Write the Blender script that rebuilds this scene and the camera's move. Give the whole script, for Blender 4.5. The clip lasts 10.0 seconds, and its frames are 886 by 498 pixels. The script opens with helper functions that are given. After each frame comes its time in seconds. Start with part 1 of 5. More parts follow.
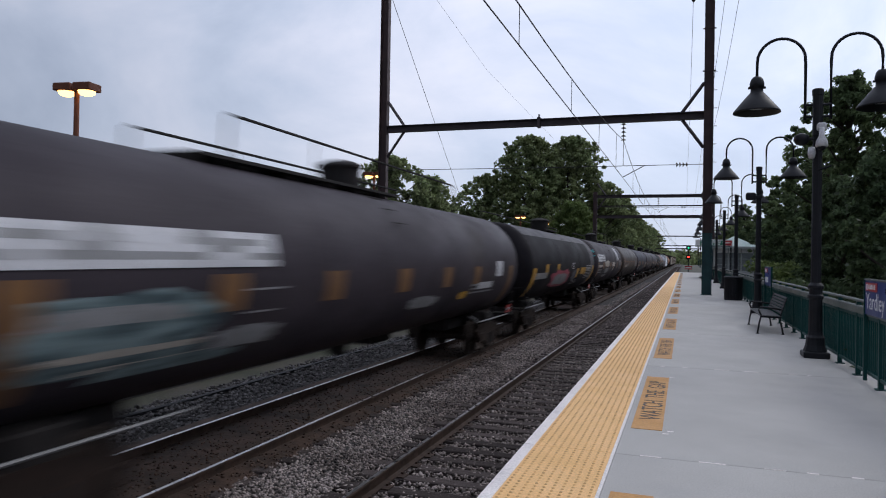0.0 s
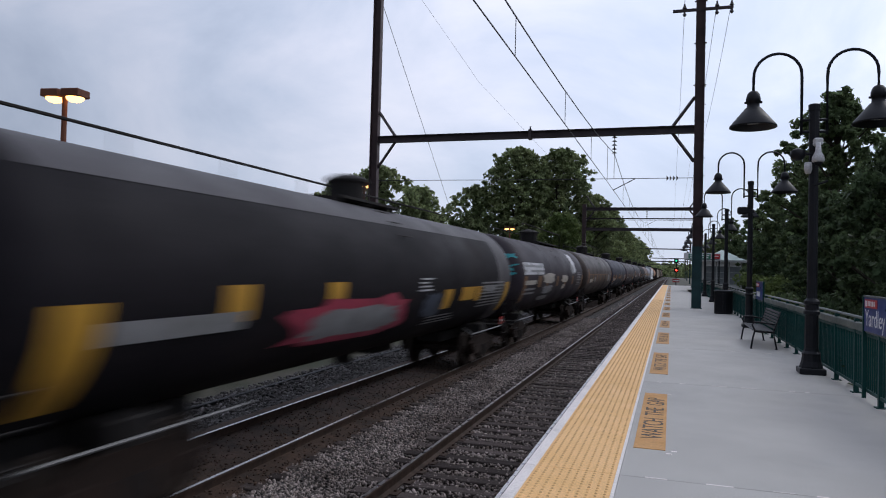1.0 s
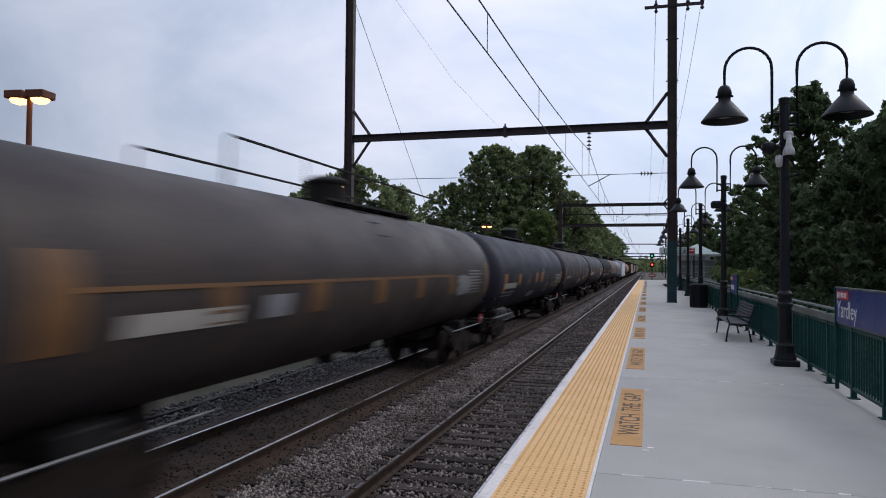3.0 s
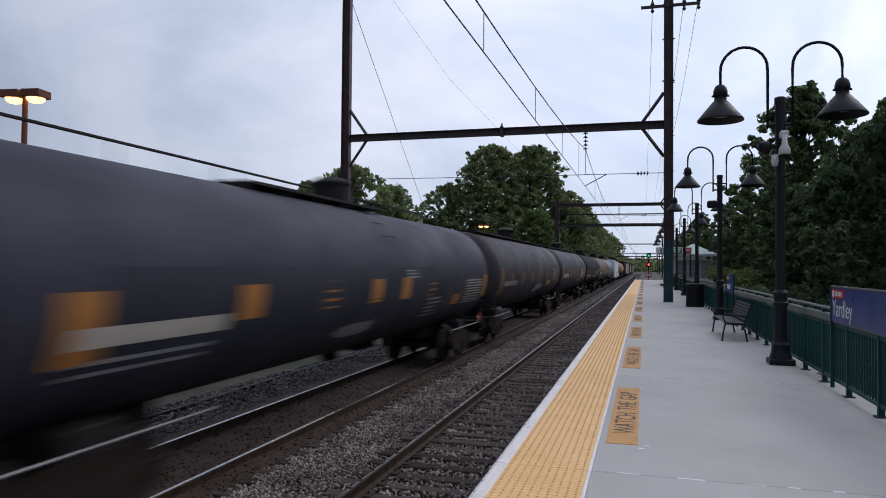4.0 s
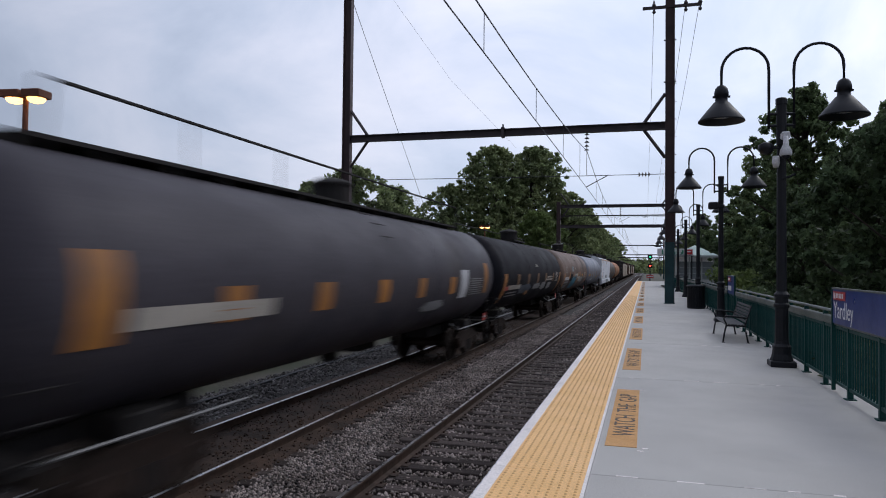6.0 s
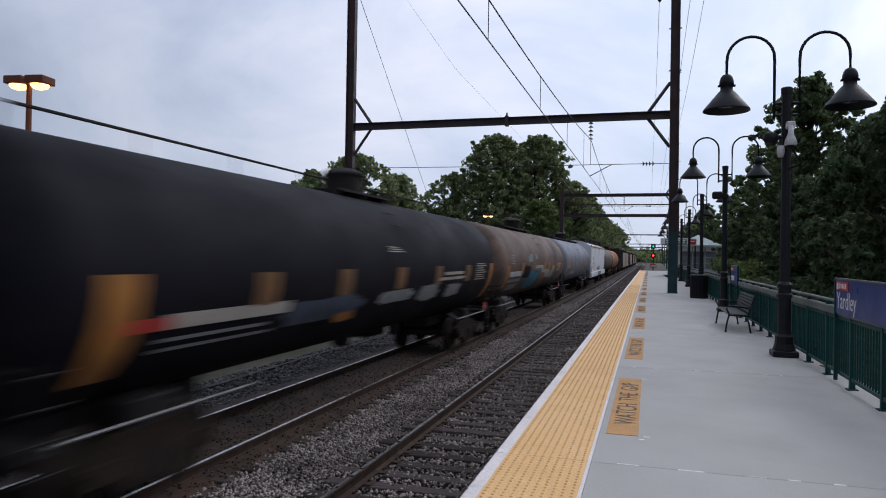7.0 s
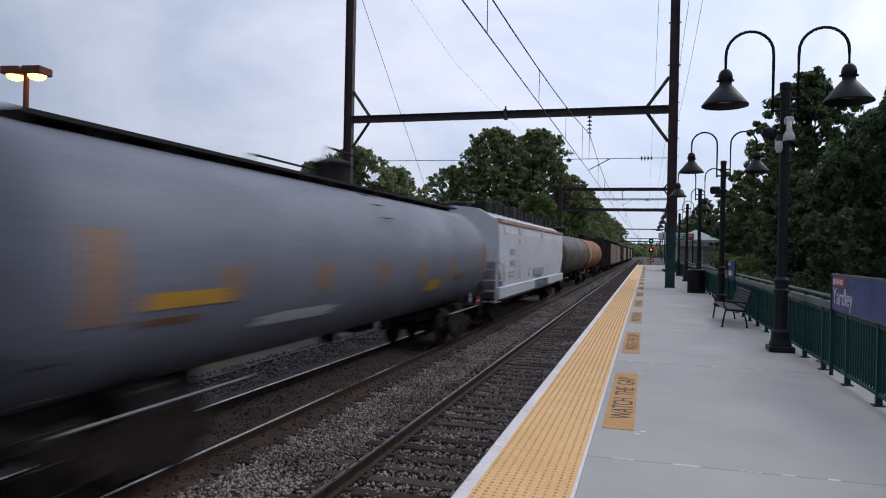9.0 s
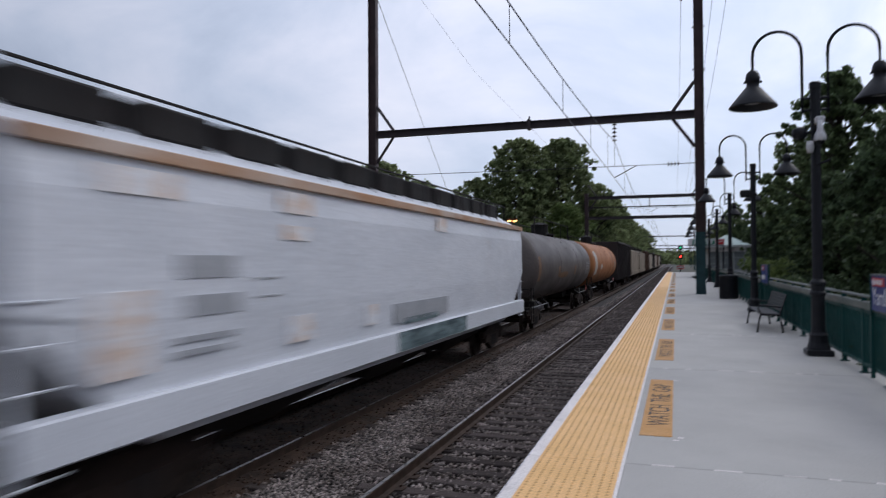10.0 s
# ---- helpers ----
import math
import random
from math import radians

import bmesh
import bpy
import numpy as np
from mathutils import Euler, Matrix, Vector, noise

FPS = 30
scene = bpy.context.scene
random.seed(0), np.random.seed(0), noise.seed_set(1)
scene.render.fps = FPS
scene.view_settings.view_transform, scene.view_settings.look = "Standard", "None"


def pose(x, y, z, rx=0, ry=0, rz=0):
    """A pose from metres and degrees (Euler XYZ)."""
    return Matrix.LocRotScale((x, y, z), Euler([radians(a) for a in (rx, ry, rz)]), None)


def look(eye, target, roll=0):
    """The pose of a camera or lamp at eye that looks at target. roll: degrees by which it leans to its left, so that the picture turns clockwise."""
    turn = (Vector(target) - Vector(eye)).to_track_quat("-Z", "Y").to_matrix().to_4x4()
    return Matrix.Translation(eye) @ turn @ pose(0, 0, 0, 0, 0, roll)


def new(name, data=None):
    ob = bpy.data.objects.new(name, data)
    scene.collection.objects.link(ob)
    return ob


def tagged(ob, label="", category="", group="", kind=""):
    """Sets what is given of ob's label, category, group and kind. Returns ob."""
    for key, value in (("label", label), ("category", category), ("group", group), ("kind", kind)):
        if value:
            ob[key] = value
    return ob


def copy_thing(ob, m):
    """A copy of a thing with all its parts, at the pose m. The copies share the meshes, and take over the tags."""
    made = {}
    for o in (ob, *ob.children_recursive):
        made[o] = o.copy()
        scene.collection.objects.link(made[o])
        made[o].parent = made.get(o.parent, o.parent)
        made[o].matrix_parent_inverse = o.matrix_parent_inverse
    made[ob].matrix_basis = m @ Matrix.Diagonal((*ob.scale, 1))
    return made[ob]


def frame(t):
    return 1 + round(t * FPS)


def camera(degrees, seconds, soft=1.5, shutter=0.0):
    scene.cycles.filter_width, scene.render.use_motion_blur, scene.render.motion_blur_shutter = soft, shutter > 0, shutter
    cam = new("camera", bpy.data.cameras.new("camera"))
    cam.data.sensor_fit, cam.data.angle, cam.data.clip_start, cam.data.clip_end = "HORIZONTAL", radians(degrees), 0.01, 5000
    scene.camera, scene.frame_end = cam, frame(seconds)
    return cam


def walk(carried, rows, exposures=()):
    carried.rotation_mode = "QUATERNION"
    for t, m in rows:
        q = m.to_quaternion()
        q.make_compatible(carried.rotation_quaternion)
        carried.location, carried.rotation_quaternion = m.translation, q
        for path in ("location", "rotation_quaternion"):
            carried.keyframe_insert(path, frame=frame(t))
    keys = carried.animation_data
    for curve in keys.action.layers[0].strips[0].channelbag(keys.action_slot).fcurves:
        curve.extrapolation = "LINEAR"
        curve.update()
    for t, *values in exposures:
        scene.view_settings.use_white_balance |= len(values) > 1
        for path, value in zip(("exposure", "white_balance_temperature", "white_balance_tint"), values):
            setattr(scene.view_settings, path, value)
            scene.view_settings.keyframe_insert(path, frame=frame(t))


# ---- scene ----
cam = camera(64.3, 10.0, soft=1.0, shutter=0.8)
PATH = [
    (0, (0.523, -0.054, 1.519), (-0.126, 1.838, 1.539), 1.0),
    (0.5, (0.455, -0.02, 1.53), (-0.173, 1.879, 1.558), 2.0),
    (1, (0.377, 0.057, 1.543), (-0.24, 1.958, 1.594), 1.5),
    (1.5, (0.376, 0.08, 1.542), (-0.236, 1.984, 1.569), 0.8),
    (2, (0.416, 0.11, 1.553), (-0.215, 2.008, 1.569), 0.9),
    (2.5, (0.396, 0.164, 1.551), (-0.179, 2.079, 1.597), 0.6),
    (4, (0.405, 0.175, 1.532), (-0.144, 2.098, 1.58), 0.5),
    (4.5, (0.41, 0.203, 1.537), (-0.144, 2.124, 1.583), 0.8),
    (5, (0.415, 0.214, 1.54), (-0.142, 2.135, 1.592), 0.7),
    (5.5, (0.42, 0.221, 1.535), (-0.132, 2.143, 1.593), 0.6),
    (7, (0.424, 0.213, 1.53), (-0.137, 2.133, 1.548), 0.9),
    (7.5, (0.418, 0.209, 1.526), (-0.137, 2.13, 1.532), 1.4),
    (8, (0.428, 0.226, 1.533), (-0.122, 2.149, 1.529), 1.4),
    (8.5, (0.427, 0.218, 1.537), (-0.13, 2.139, 1.528), 1.3),
    (9, (0.429, 0.213, 1.536), (-0.126, 2.134, 1.535), 1.2),
    (9.5, (0.425, 0.144, 1.528), (-0.14, 2.062, 1.587), 1.4),
    (10, (0.4, 0.199, 1.506), (-0.227, 2.098, 1.541), -0.3),
]
walk(cam, [(t, look(eye, target, roll)) for t, eye, target, roll in PATH])

# ---- sky and light ----
SUN_EL, SUN_AZ = radians(42), radians(40)   # veiled sun ahead and to the right
world = bpy.data.worlds.new("overcast_sky")
scene.world = world
world.use_nodes = True
wn, wl = world.node_tree.nodes, world.node_tree.links
wn.clear()
w_out = wn.new("ShaderNodeOutputWorld")
w_bg = wn.new("ShaderNodeBackground")
w_sky = wn.new("ShaderNodeTexSky")
w_sky.sky_type, w_sky.sun_disc = "NISHITA", False
w_sky.sun_elevation, w_sky.sun_rotation = SUN_EL, SUN_AZ
w_coord = wn.new("ShaderNodeTexCoord")
w_map = wn.new("ShaderNodeMapping")
w_map.inputs["Scale"].default_value = (1.0, 1.0, 1.7)
w_n1 = wn.new("ShaderNodeTexNoise")
w_n1.inputs["Scale"].default_value, w_n1.inputs["Detail"].default_value, w_n1.inputs["Roughness"].default_value = 2.3, 7, 0.55
w_n1.inputs["Distortion"].default_value = 0.5
w_ramp = wn.new("ShaderNodeValToRGB")
CLOUD = [(0.31, (0.41, 0.475, 0.625)), (0.44, (0.53, 0.595, 0.755)), (0.56, (0.66, 0.70, 0.85)), (0.70, (0.80, 0.81, 0.93))]
for i, (p, c) in enumerate(CLOUD):
    e = w_ramp.color_ramp.elements[i] if i < 2 else w_ramp.color_ramp.elements.new(p)
    e.position, e.color = p, (*c, 1)
w_gain = wn.new("ShaderNodeMixRGB")
w_gain.blend_type, w_gain.inputs[0].default_value, w_gain.inputs[2].default_value = "MULTIPLY", 1.0, (0.1, 0.1, 0.1, 1)
w_mix = wn.new("ShaderNodeMixRGB")
w_mix.inputs[0].default_value = 0.9
wl.new(w_coord.outputs["Generated"], w_map.inputs["Vector"])
wl.new(w_map.outputs[0], w_n1.inputs["Vector"])
wl.new(w_n1.outputs["Fac"], w_ramp.inputs[0])
wl.new(w_sky.outputs[0], w_gain.inputs[1])
wl.new(w_gain.outputs[0], w_mix.inputs[1])
wl.new(w_ramp.outputs[0], w_mix.inputs[2])
w_dot = wn.new("ShaderNodeVectorMath")
w_dot.operation = "DOT_PRODUCT"
w_dot.inputs[1].default_value = (math.sin(SUN_AZ) * math.cos(SUN_EL), math.cos(SUN_AZ) * math.cos(SUN_EL), math.sin(SUN_EL))
w_veil = wn.new("ShaderNodeMapRange")
for i, q in enumerate((-0.55, 1.0, 0.22, 1.38)):
    w_veil.inputs[i + 1].default_value = q
w_lift = wn.new("ShaderNodeMixRGB")
w_lift.blend_type, w_lift.inputs[0].default_value = "MULTIPLY", 1.0
wl.new(w_coord.outputs["Generated"], w_dot.inputs[0])
wl.new(w_dot.outputs["Value"], w_veil.inputs[0])
wl.new(w_mix.outputs[0], w_lift.inputs[1])
wl.new(w_veil.outputs[0], w_lift.inputs[2])
wl.new(w_lift.outputs[0], w_bg.inputs[0])
wl.new(w_bg.outputs[0], w_out.inputs[0])
w_bg.inputs[1].default_value = 1.15
sun_data = bpy.data.lights.new("sun", "SUN")
sun_data.energy, sun_data.angle, sun_data.color = 0.7, radians(25), (1.0, 0.97, 0.93)
sun = new("sun", sun_data)
sun.matrix_basis = look((0, 0, 60), (-60 * math.sin(SUN_AZ) / math.tan(SUN_EL), -60 * math.cos(SUN_AZ) / math.tan(SUN_EL), 0))

# ---- materials ----
def surf(name, base, alt, scale=2.0, rough=0.7, metal=0.0, bump=0.15, fine=40.0, spread=(0.35, 0.65), stretch=(1, 1, 1), isle=0.0, rnd=0.0, dirt=None, dirt_at=(0.55, 0.75), dirt_scale=0.7, spec=0.5, thin=0.0):
    """A procedural surface: base and alt blended by noise, fine grain in tone and relief, dirt on top."""
    m = bpy.data.materials.new(name)
    m.use_nodes = True
    n, l = m.node_tree.nodes, m.node_tree.links
    b = n["Principled BSDF"]
    b.inputs["Roughness"].default_value, b.inputs["Metallic"].default_value = rough, metal
    b.inputs["Specular IOR Level"].default_value = spec
    co, mp = n.new("ShaderNodeTexCoord"), n.new("ShaderNodeMapping")
    mp.inputs["Scale"].default_value = stretch
    l.new(co.outputs["Object"], mp.inputs["Vector"])

    def tex(s, det=6):
        t = n.new("ShaderNodeTexNoise")
        t.inputs["Scale"].default_value, t.inputs["Detail"].default_value, t.inputs["Roughness"].default_value = s, det, 0.6
        l.new(mp.outputs[0], t.inputs["Vector"])
        return t.outputs["Fac"]

    def span(v, a, z, lo=0.0, hi=1.0):
        r = n.new("ShaderNodeMapRange")
        for k, q in enumerate((a, z, lo, hi)):
            r.inputs[k + 1].default_value = q
        l.new(v, r.inputs[0])
        return r.outputs[0]

    def mix(kind, f, a, c):
        x = n.new("ShaderNodeMixRGB")
        x.blend_type = kind
        for k, q in enumerate((f, a, c)):
            if isinstance(q, (int, float)):
                x.inputs[k].default_value = q if k == 0 else (q, q, q, 1)
            elif isinstance(q, tuple):
                x.inputs[k].default_value = (*q, 1)
            else:
                l.new(q, x.inputs[k])
        return x.outputs[0]

    f1, f2 = tex(scale), tex(fine, 3)
    col = mix("MIX", span(f1, *spread), base, alt)
    col = mix("MULTIPLY", 1.0, col, span(f2, 0.25, 0.75, 0.78, 1.22))
    if isle:
        g = n.new("ShaderNodeNewGeometry")
        col = mix("MULTIPLY", 1.0, col, span(g.outputs["Random Per Island"], 0, 1, 1 - isle, 1 + isle))
    if rnd:
        o = n.new("ShaderNodeObjectInfo")
        col = mix("MULTIPLY", 1.0, col, span(o.outputs["Random"], 0, 1, 1 - rnd, 1 + rnd))
    if dirt:
        col = mix("MIX", span(tex(dirt_scale, 8), *dirt_at, 0, 0.85), col, dirt)
    l.new(col, b.inputs["Base Color"])
    l.new(span(f1, 0.3, 0.7, max(0.02, rough - 0.1), min(1, rough + 0.1)), b.inputs["Roughness"])
    if thin:
        tl, ms = n.new("ShaderNodeBsdfTranslucent"), n.new("ShaderNodeMixShader")
        l.new(col, tl.inputs[0])
        ms.inputs[0].default_value = thin
        l.new(b.outputs[0], ms.inputs[1])
        l.new(tl.outputs[0], ms.inputs[2])
        l.new(ms.outputs[0], n["Material Output"].inputs[0])
    if bump:
        bp = n.new("ShaderNodeBump")
        bp.inputs["Strength"].default_value, bp.inputs["Distance"].default_value = bump, 0.02
        l.new(f2, bp.inputs["Height"])
        l.new(bp.outputs[0], b.inputs["Normal"])
    return m


def glow(name, colour, strength):
    m = bpy.data.materials.new(name)
    m.use_nodes = True
    b = m.node_tree.nodes["Principled BSDF"]
    b.inputs["Base Color"].default_value = (*colour, 1)
    b.inputs["Emission Color"].default_value = (*colour, 1)
    b.inputs["Emission Strength"].default_value = strength
    return m


CONCRETE = surf("platform_concrete", (0.435, 0.42, 0.395), (0.385, 0.37, 0.35), 0.8, 0.8, bump=0.08, fine=90, dirt=(0.32, 0.315, 0.31), dirt_at=(0.56, 0.85), rnd=0.035)
WALL_CONC = surf("old_concrete", (0.22, 0.21, 0.2), (0.15, 0.145, 0.14), 1.2, 0.9, fine=30)
YELLOW = surf("tactile_yellow", (0.82, 0.49, 0.20), (0.76, 0.45, 0.175), 1.5, 0.65, bump=0.05, fine=60, dirt=(0.45, 0.30, 0.14), dirt_at=(0.6, 0.8))
DOME = surf("tactile_dome_worn", (0.66, 0.385, 0.15), (0.56, 0.32, 0.125), 3, 0.7, bump=0.03, isle=0.15)
WHITE = surf("white_edge_paint", (0.82, 0.765, 0.735), (0.70, 0.65, 0.63), 2.5, 0.7, fine=60, dirt=(0.4, 0.38, 0.37), dirt_at=(0.58, 0.75), dirt_scale=2)
OCHRE = surf("ochre_plate", (0.52, 0.27, 0.085), (0.45, 0.23, 0.07), 3, 0.7, fine=50, rnd=0.05, bump=0.05, dirt=(0.3, 0.19, 0.08), dirt_at=(0.6, 0.8), dirt_scale=2)
BLACK_INK = surf("worn_black_ink", (0.045, 0.035, 0.03), (0.16, 0.10, 0.05), 14, 0.7, bump=0, spread=(0.5, 0.7))
SOIL = surf("trackside_soil", (0.07, 0.06, 0.045), (0.045, 0.05, 0.03), 0.4, 0.95, fine=12)
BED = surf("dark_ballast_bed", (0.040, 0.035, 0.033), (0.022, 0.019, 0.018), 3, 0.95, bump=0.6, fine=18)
STONE = surf("ballast_stone", (0.31, 0.262, 0.24), (0.135, 0.108, 0.096), 0.9, 0.9, isle=0.85, bump=0.2)
# shoulder stones: darker base than the ballast between the tracks
STONE_FAR = surf("dark_shoulder_stone", (0.13, 0.12, 0.12), (0.075, 0.068, 0.066), 0.9, 0.9, isle=0.7, bump=0.2)
STONE_R = surf("rust_stained_stone", (0.085, 0.050, 0.034), (0.040, 0.026, 0.020), 0.9, 0.9, isle=0.7, bump=0.2)
RUSTBED = surf("rust_stained_bed", (0.068, 0.036, 0.022), (0.028, 0.018, 0.013), 1.6, 0.95, bump=0.5, fine=16)
TIE = surf("creosoted_tie", (0.048, 0.039, 0.037), (0.082, 0.067, 0.062), 2.5, 0.95, bump=0.5, fine=22, stretch=(1, 8, 8), rnd=0.4, spec=0.08)
RAIL_SIDE = surf("rusty_rail", (0.065, 0.040, 0.030), (0.040, 0.028, 0.022), 5, 0.75, metal=0.2, fine=40, spec=0.2)
RAIL_TOP = surf("polished_rail_head", (0.62, 0.60, 0.60), (0.5, 0.48, 0.48), 5, 0.3, metal=1.0, bump=0.02)
LAMP_BLACK = surf("black_powder_coat", (0.010, 0.011, 0.015), (0.016, 0.017, 0.021), 4, 0.5, bump=0.03, spec=0.25)
GREEN = surf("green_fence_paint", (0.008, 0.060, 0.055), (0.010, 0.048, 0.046), 2, 0.55, bump=0.03, spec=0.2)
GREEN_POST = surf("green_post_paint", (0.016, 0.075, 0.085), (0.012, 0.05, 0.06), 2, 0.5, bump=0.05)
BAND = surf("grey_green_handrail", (0.12, 0.14, 0.125), (0.09, 0.11, 0.10), 2, 0.45, bump=0.03)
MAROON = surf("weathered_maroon_steel", (0.065, 0.035, 0.036), (0.042, 0.026, 0.028), 1.5, 0.65, bump=0.08)
BEAM = surf("dark_gantry_steel", (0.05, 0.036, 0.042), (0.035, 0.027, 0.032), 1.5, 0.65, bump=0.08)
WIRE = surf("weathered_wire", (0.06, 0.06, 0.065), (0.04, 0.04, 0.045), 3, 0.6, metal=0.5, bump=0)
INSUL = surf("brown_porcelain", (0.03, 0.025, 0.03), (0.05, 0.04, 0.04), 3, 0.25, bump=0)
BLUE = surf("blue_sign_enamel", (0.008, 0.040, 0.20), (0.007, 0.034, 0.175), 2, 0.35, bump=0)
RED_S = surf("red_sign_enamel", (0.50, 0.035, 0.04), (0.46, 0.03, 0.035), 2, 0.35, bump=0)
WHITE_S = surf("white_sign_enamel", (0.78, 0.78, 0.8), (0.72, 0.72, 0.74), 2, 0.4, bump=0)
CAM_WHITE = surf("white_plastic", (0.62, 0.62, 0.64), (0.55, 0.55, 0.57), 4, 0.4, bump=0)
BARK = surf("bark", (0.06, 0.045, 0.035), (0.035, 0.028, 0.022), 4, 0.95, bump=0.5, fine=20, stretch=(1, 1, 0.3))
LEAF = surf("leaf_green", (0.25, 0.285, 0.135), (0.17, 0.22, 0.105), 0.35, 0.6, isle=0.6, bump=0, spec=0.2, thin=0.45)
LEAF_M = surf("mid_leaf_green", (0.165, 0.215, 0.10), (0.10, 0.145, 0.07), 0.35, 0.6, isle=0.7, bump=0, spec=0.2, thin=0.45)
# dark leaf green; the dense shade behind the fence is put into its colour
LEAF_D = surf("dark_shaded_leaf_green", (0.098, 0.135, 0.066), (0.058, 0.09, 0.046), 0.35, 0.6, isle=0.6, bump=0, spec=0.2, thin=0.45)
LEAF_Y = surf("yellow_green_leaf", (0.17, 0.22, 0.075), (0.12, 0.17, 0.06), 0.5, 0.6, isle=0.4, bump=0, spec=0.2, thin=0.45)
LOT_BROWN = surf("brown_lamp_pole", (0.17, 0.065, 0.038), (0.13, 0.05, 0.03), 2, 0.6, bump=0, spec=0.2)
SODIUM = glow("sodium_lens", (1.0, 0.50, 0.16), 4.5)
SIG_RED = glow("signal_red", (1.0, 0.03, 0.02), 7.0)
SIG_GREEN = glow("signal_green", (0.03, 0.6, 0.32), 1.2)
LAMP_LENS = surf("frosted_lens", (0.35, 0.36, 0.38), (0.3, 0.31, 0.33), 4, 0.3, bump=0)
SIGN_GREEN = surf("green_sign_enamel", (0.05, 0.24, 0.16), (0.045, 0.21, 0.14), 2, 0.4, bump=0)
ROOF = surf("pale_green_roof", (0.48, 0.58, 0.54), (0.40, 0.50, 0.46), 2, 0.6)
GLASS = surf("shelter_glass", (0.20, 0.22, 0.23), (0.15, 0.17, 0.18), 2, 0.08, bump=0)
CREAM_W = surf("painted_shelter_frame", (0.36, 0.38, 0.37), (0.30, 0.32, 0.31), 2, 0.6)
ASPHALT = surf("lot_asphalt", (0.05, 0.05, 0.052), (0.04, 0.04, 0.042), 1, 0.9, fine=30)
HILL = surf("far_wood", (0.05, 0.075, 0.05), (0.035, 0.055, 0.04), 0.05, 0.9, bump=0.6, fine=0.4)

# ---- mesh helpers ----
def part(name, bm, material, parent=None, label="", smooth=False):
    me = bpy.data.meshes.new(name)
    if smooth:
        for f in bm.faces:
            f.smooth = True
    bm.normal_update()
    bm.to_mesh(me)
    bm.free()
    me.materials.append(material)
    ob = new(name, me)
    ob.parent = parent
    if label:
        ob["label"] = label
    return ob


def share(ob, name, m, parent=None):
    """Another object on the same mesh."""
    o = new(name, ob.data)
    o.parent = parent
    o.matrix_basis = m
    return o


def empty(name, label, category, group="", m=None):
    ob = new(name)
    ob.empty_display_size = 0.2
    if m is not None:
        ob.matrix_basis = m
    return tagged(ob, label, category, group)


def box(bm, x0, x1, y0, y1, z0, z1, bevel=0.0):
    r = bmesh.ops.create_cube(bm, size=1, matrix=Matrix.LocRotScale(((x0 + x1) / 2, (y0 + y1) / 2, (z0 + z1) / 2), None, (abs(x1 - x0), abs(y1 - y0), abs(z1 - z0))))
    if bevel:
        vs = set(r["verts"])
        es = [e for e in bm.edges if e.verts[0] in vs and e.verts[1] in vs]
        bmesh.ops.bevel(bm, geom=es, offset=bevel, segments=1, affect="EDGES")
    return bm


def cyl(bm, a, b, r, r2=None, n=10, caps=True):
    a, b = Vector(a), Vector(b)
    d = b - a
    m = Matrix.Translation((a + b) / 2) @ d.to_track_quat("Z", "Y").to_matrix().to_4x4()
    bmesh.ops.create_cone(bm, cap_ends=caps, segments=n, radius1=r, radius2=r if r2 is None else r2, depth=d.length, matrix=m)
    return bm


def tube(bm, pts, r, n=8, r_end=None):
    """A round tube along points, tapering to r_end."""
    pts = [Vector(p) for p in pts]
    rings = []
    for i, p in enumerate(pts):
        d = (pts[min(i + 1, len(pts) - 1)] - pts[max(i - 1, 0)]).normalized()
        q = d.to_track_quat("Z", "Y")
        rr = r if r_end is None else r + (r_end - r) * i / (len(pts) - 1)
        rings.append([bm.verts.new(p + q @ Vector((rr * math.cos(2 * math.pi * k / n), rr * math.sin(2 * math.pi * k / n), 0))) for k in range(n)])
    for u, v in zip(rings, rings[1:]):
        for k in range(n):
            bm.faces.new((u[k], u[(k + 1) % n], v[(k + 1) % n], v[k]))
    bm.faces.new(rings[0][::-1])
    bm.faces.new(rings[-1])
    return bm


def lathe(bm, prof, n=16, at=(0, 0, 0), axis="z"):
    """Turn a profile of (radius, height) about an axis."""
    rings = []
    for r, h in prof:
        ring = []
        for k in range(n):
            a = 2 * math.pi * k / n
            c, s = r * math.cos(a), r * math.sin(a)
            v = (c, s, h) if axis == "z" else ((c, h, s) if axis == "y" else (h, c, s))
            ring.append(bm.verts.new(Vector(at) + Vector(v)))
        rings.append(ring)
    for u, v in zip(rings, rings[1:]):
        for k in range(n):
            bm.faces.new((u[k], u[(k + 1) % n], v[(k + 1) % n], v[k]))
    bm.faces.new(rings[0][::-1])
    bm.faces.new(rings[-1])
    bmesh.ops.recalc_face_normals(bm, faces=bm.faces)
    return bm


def extrude(bm, outline, y0, y1, close=True):
    """A cross-section of (x, z) points carried along y."""
    a = [bm.verts.new((x, y0, z)) for x, z in outline]
    b = [bm.verts.new((x, y1, z)) for x, z in outline]
    k = len(outline)
    for i in range(k if close else k - 1):
        bm.faces.new((a[i], a[(i + 1) % k], b[(i + 1) % k], b[i]))
    if close:
        bm.faces.new(a[::-1])
        bm.faces.new(b)
    bmesh.ops.recalc_face_normals(bm, faces=bm.faces)
    return bm


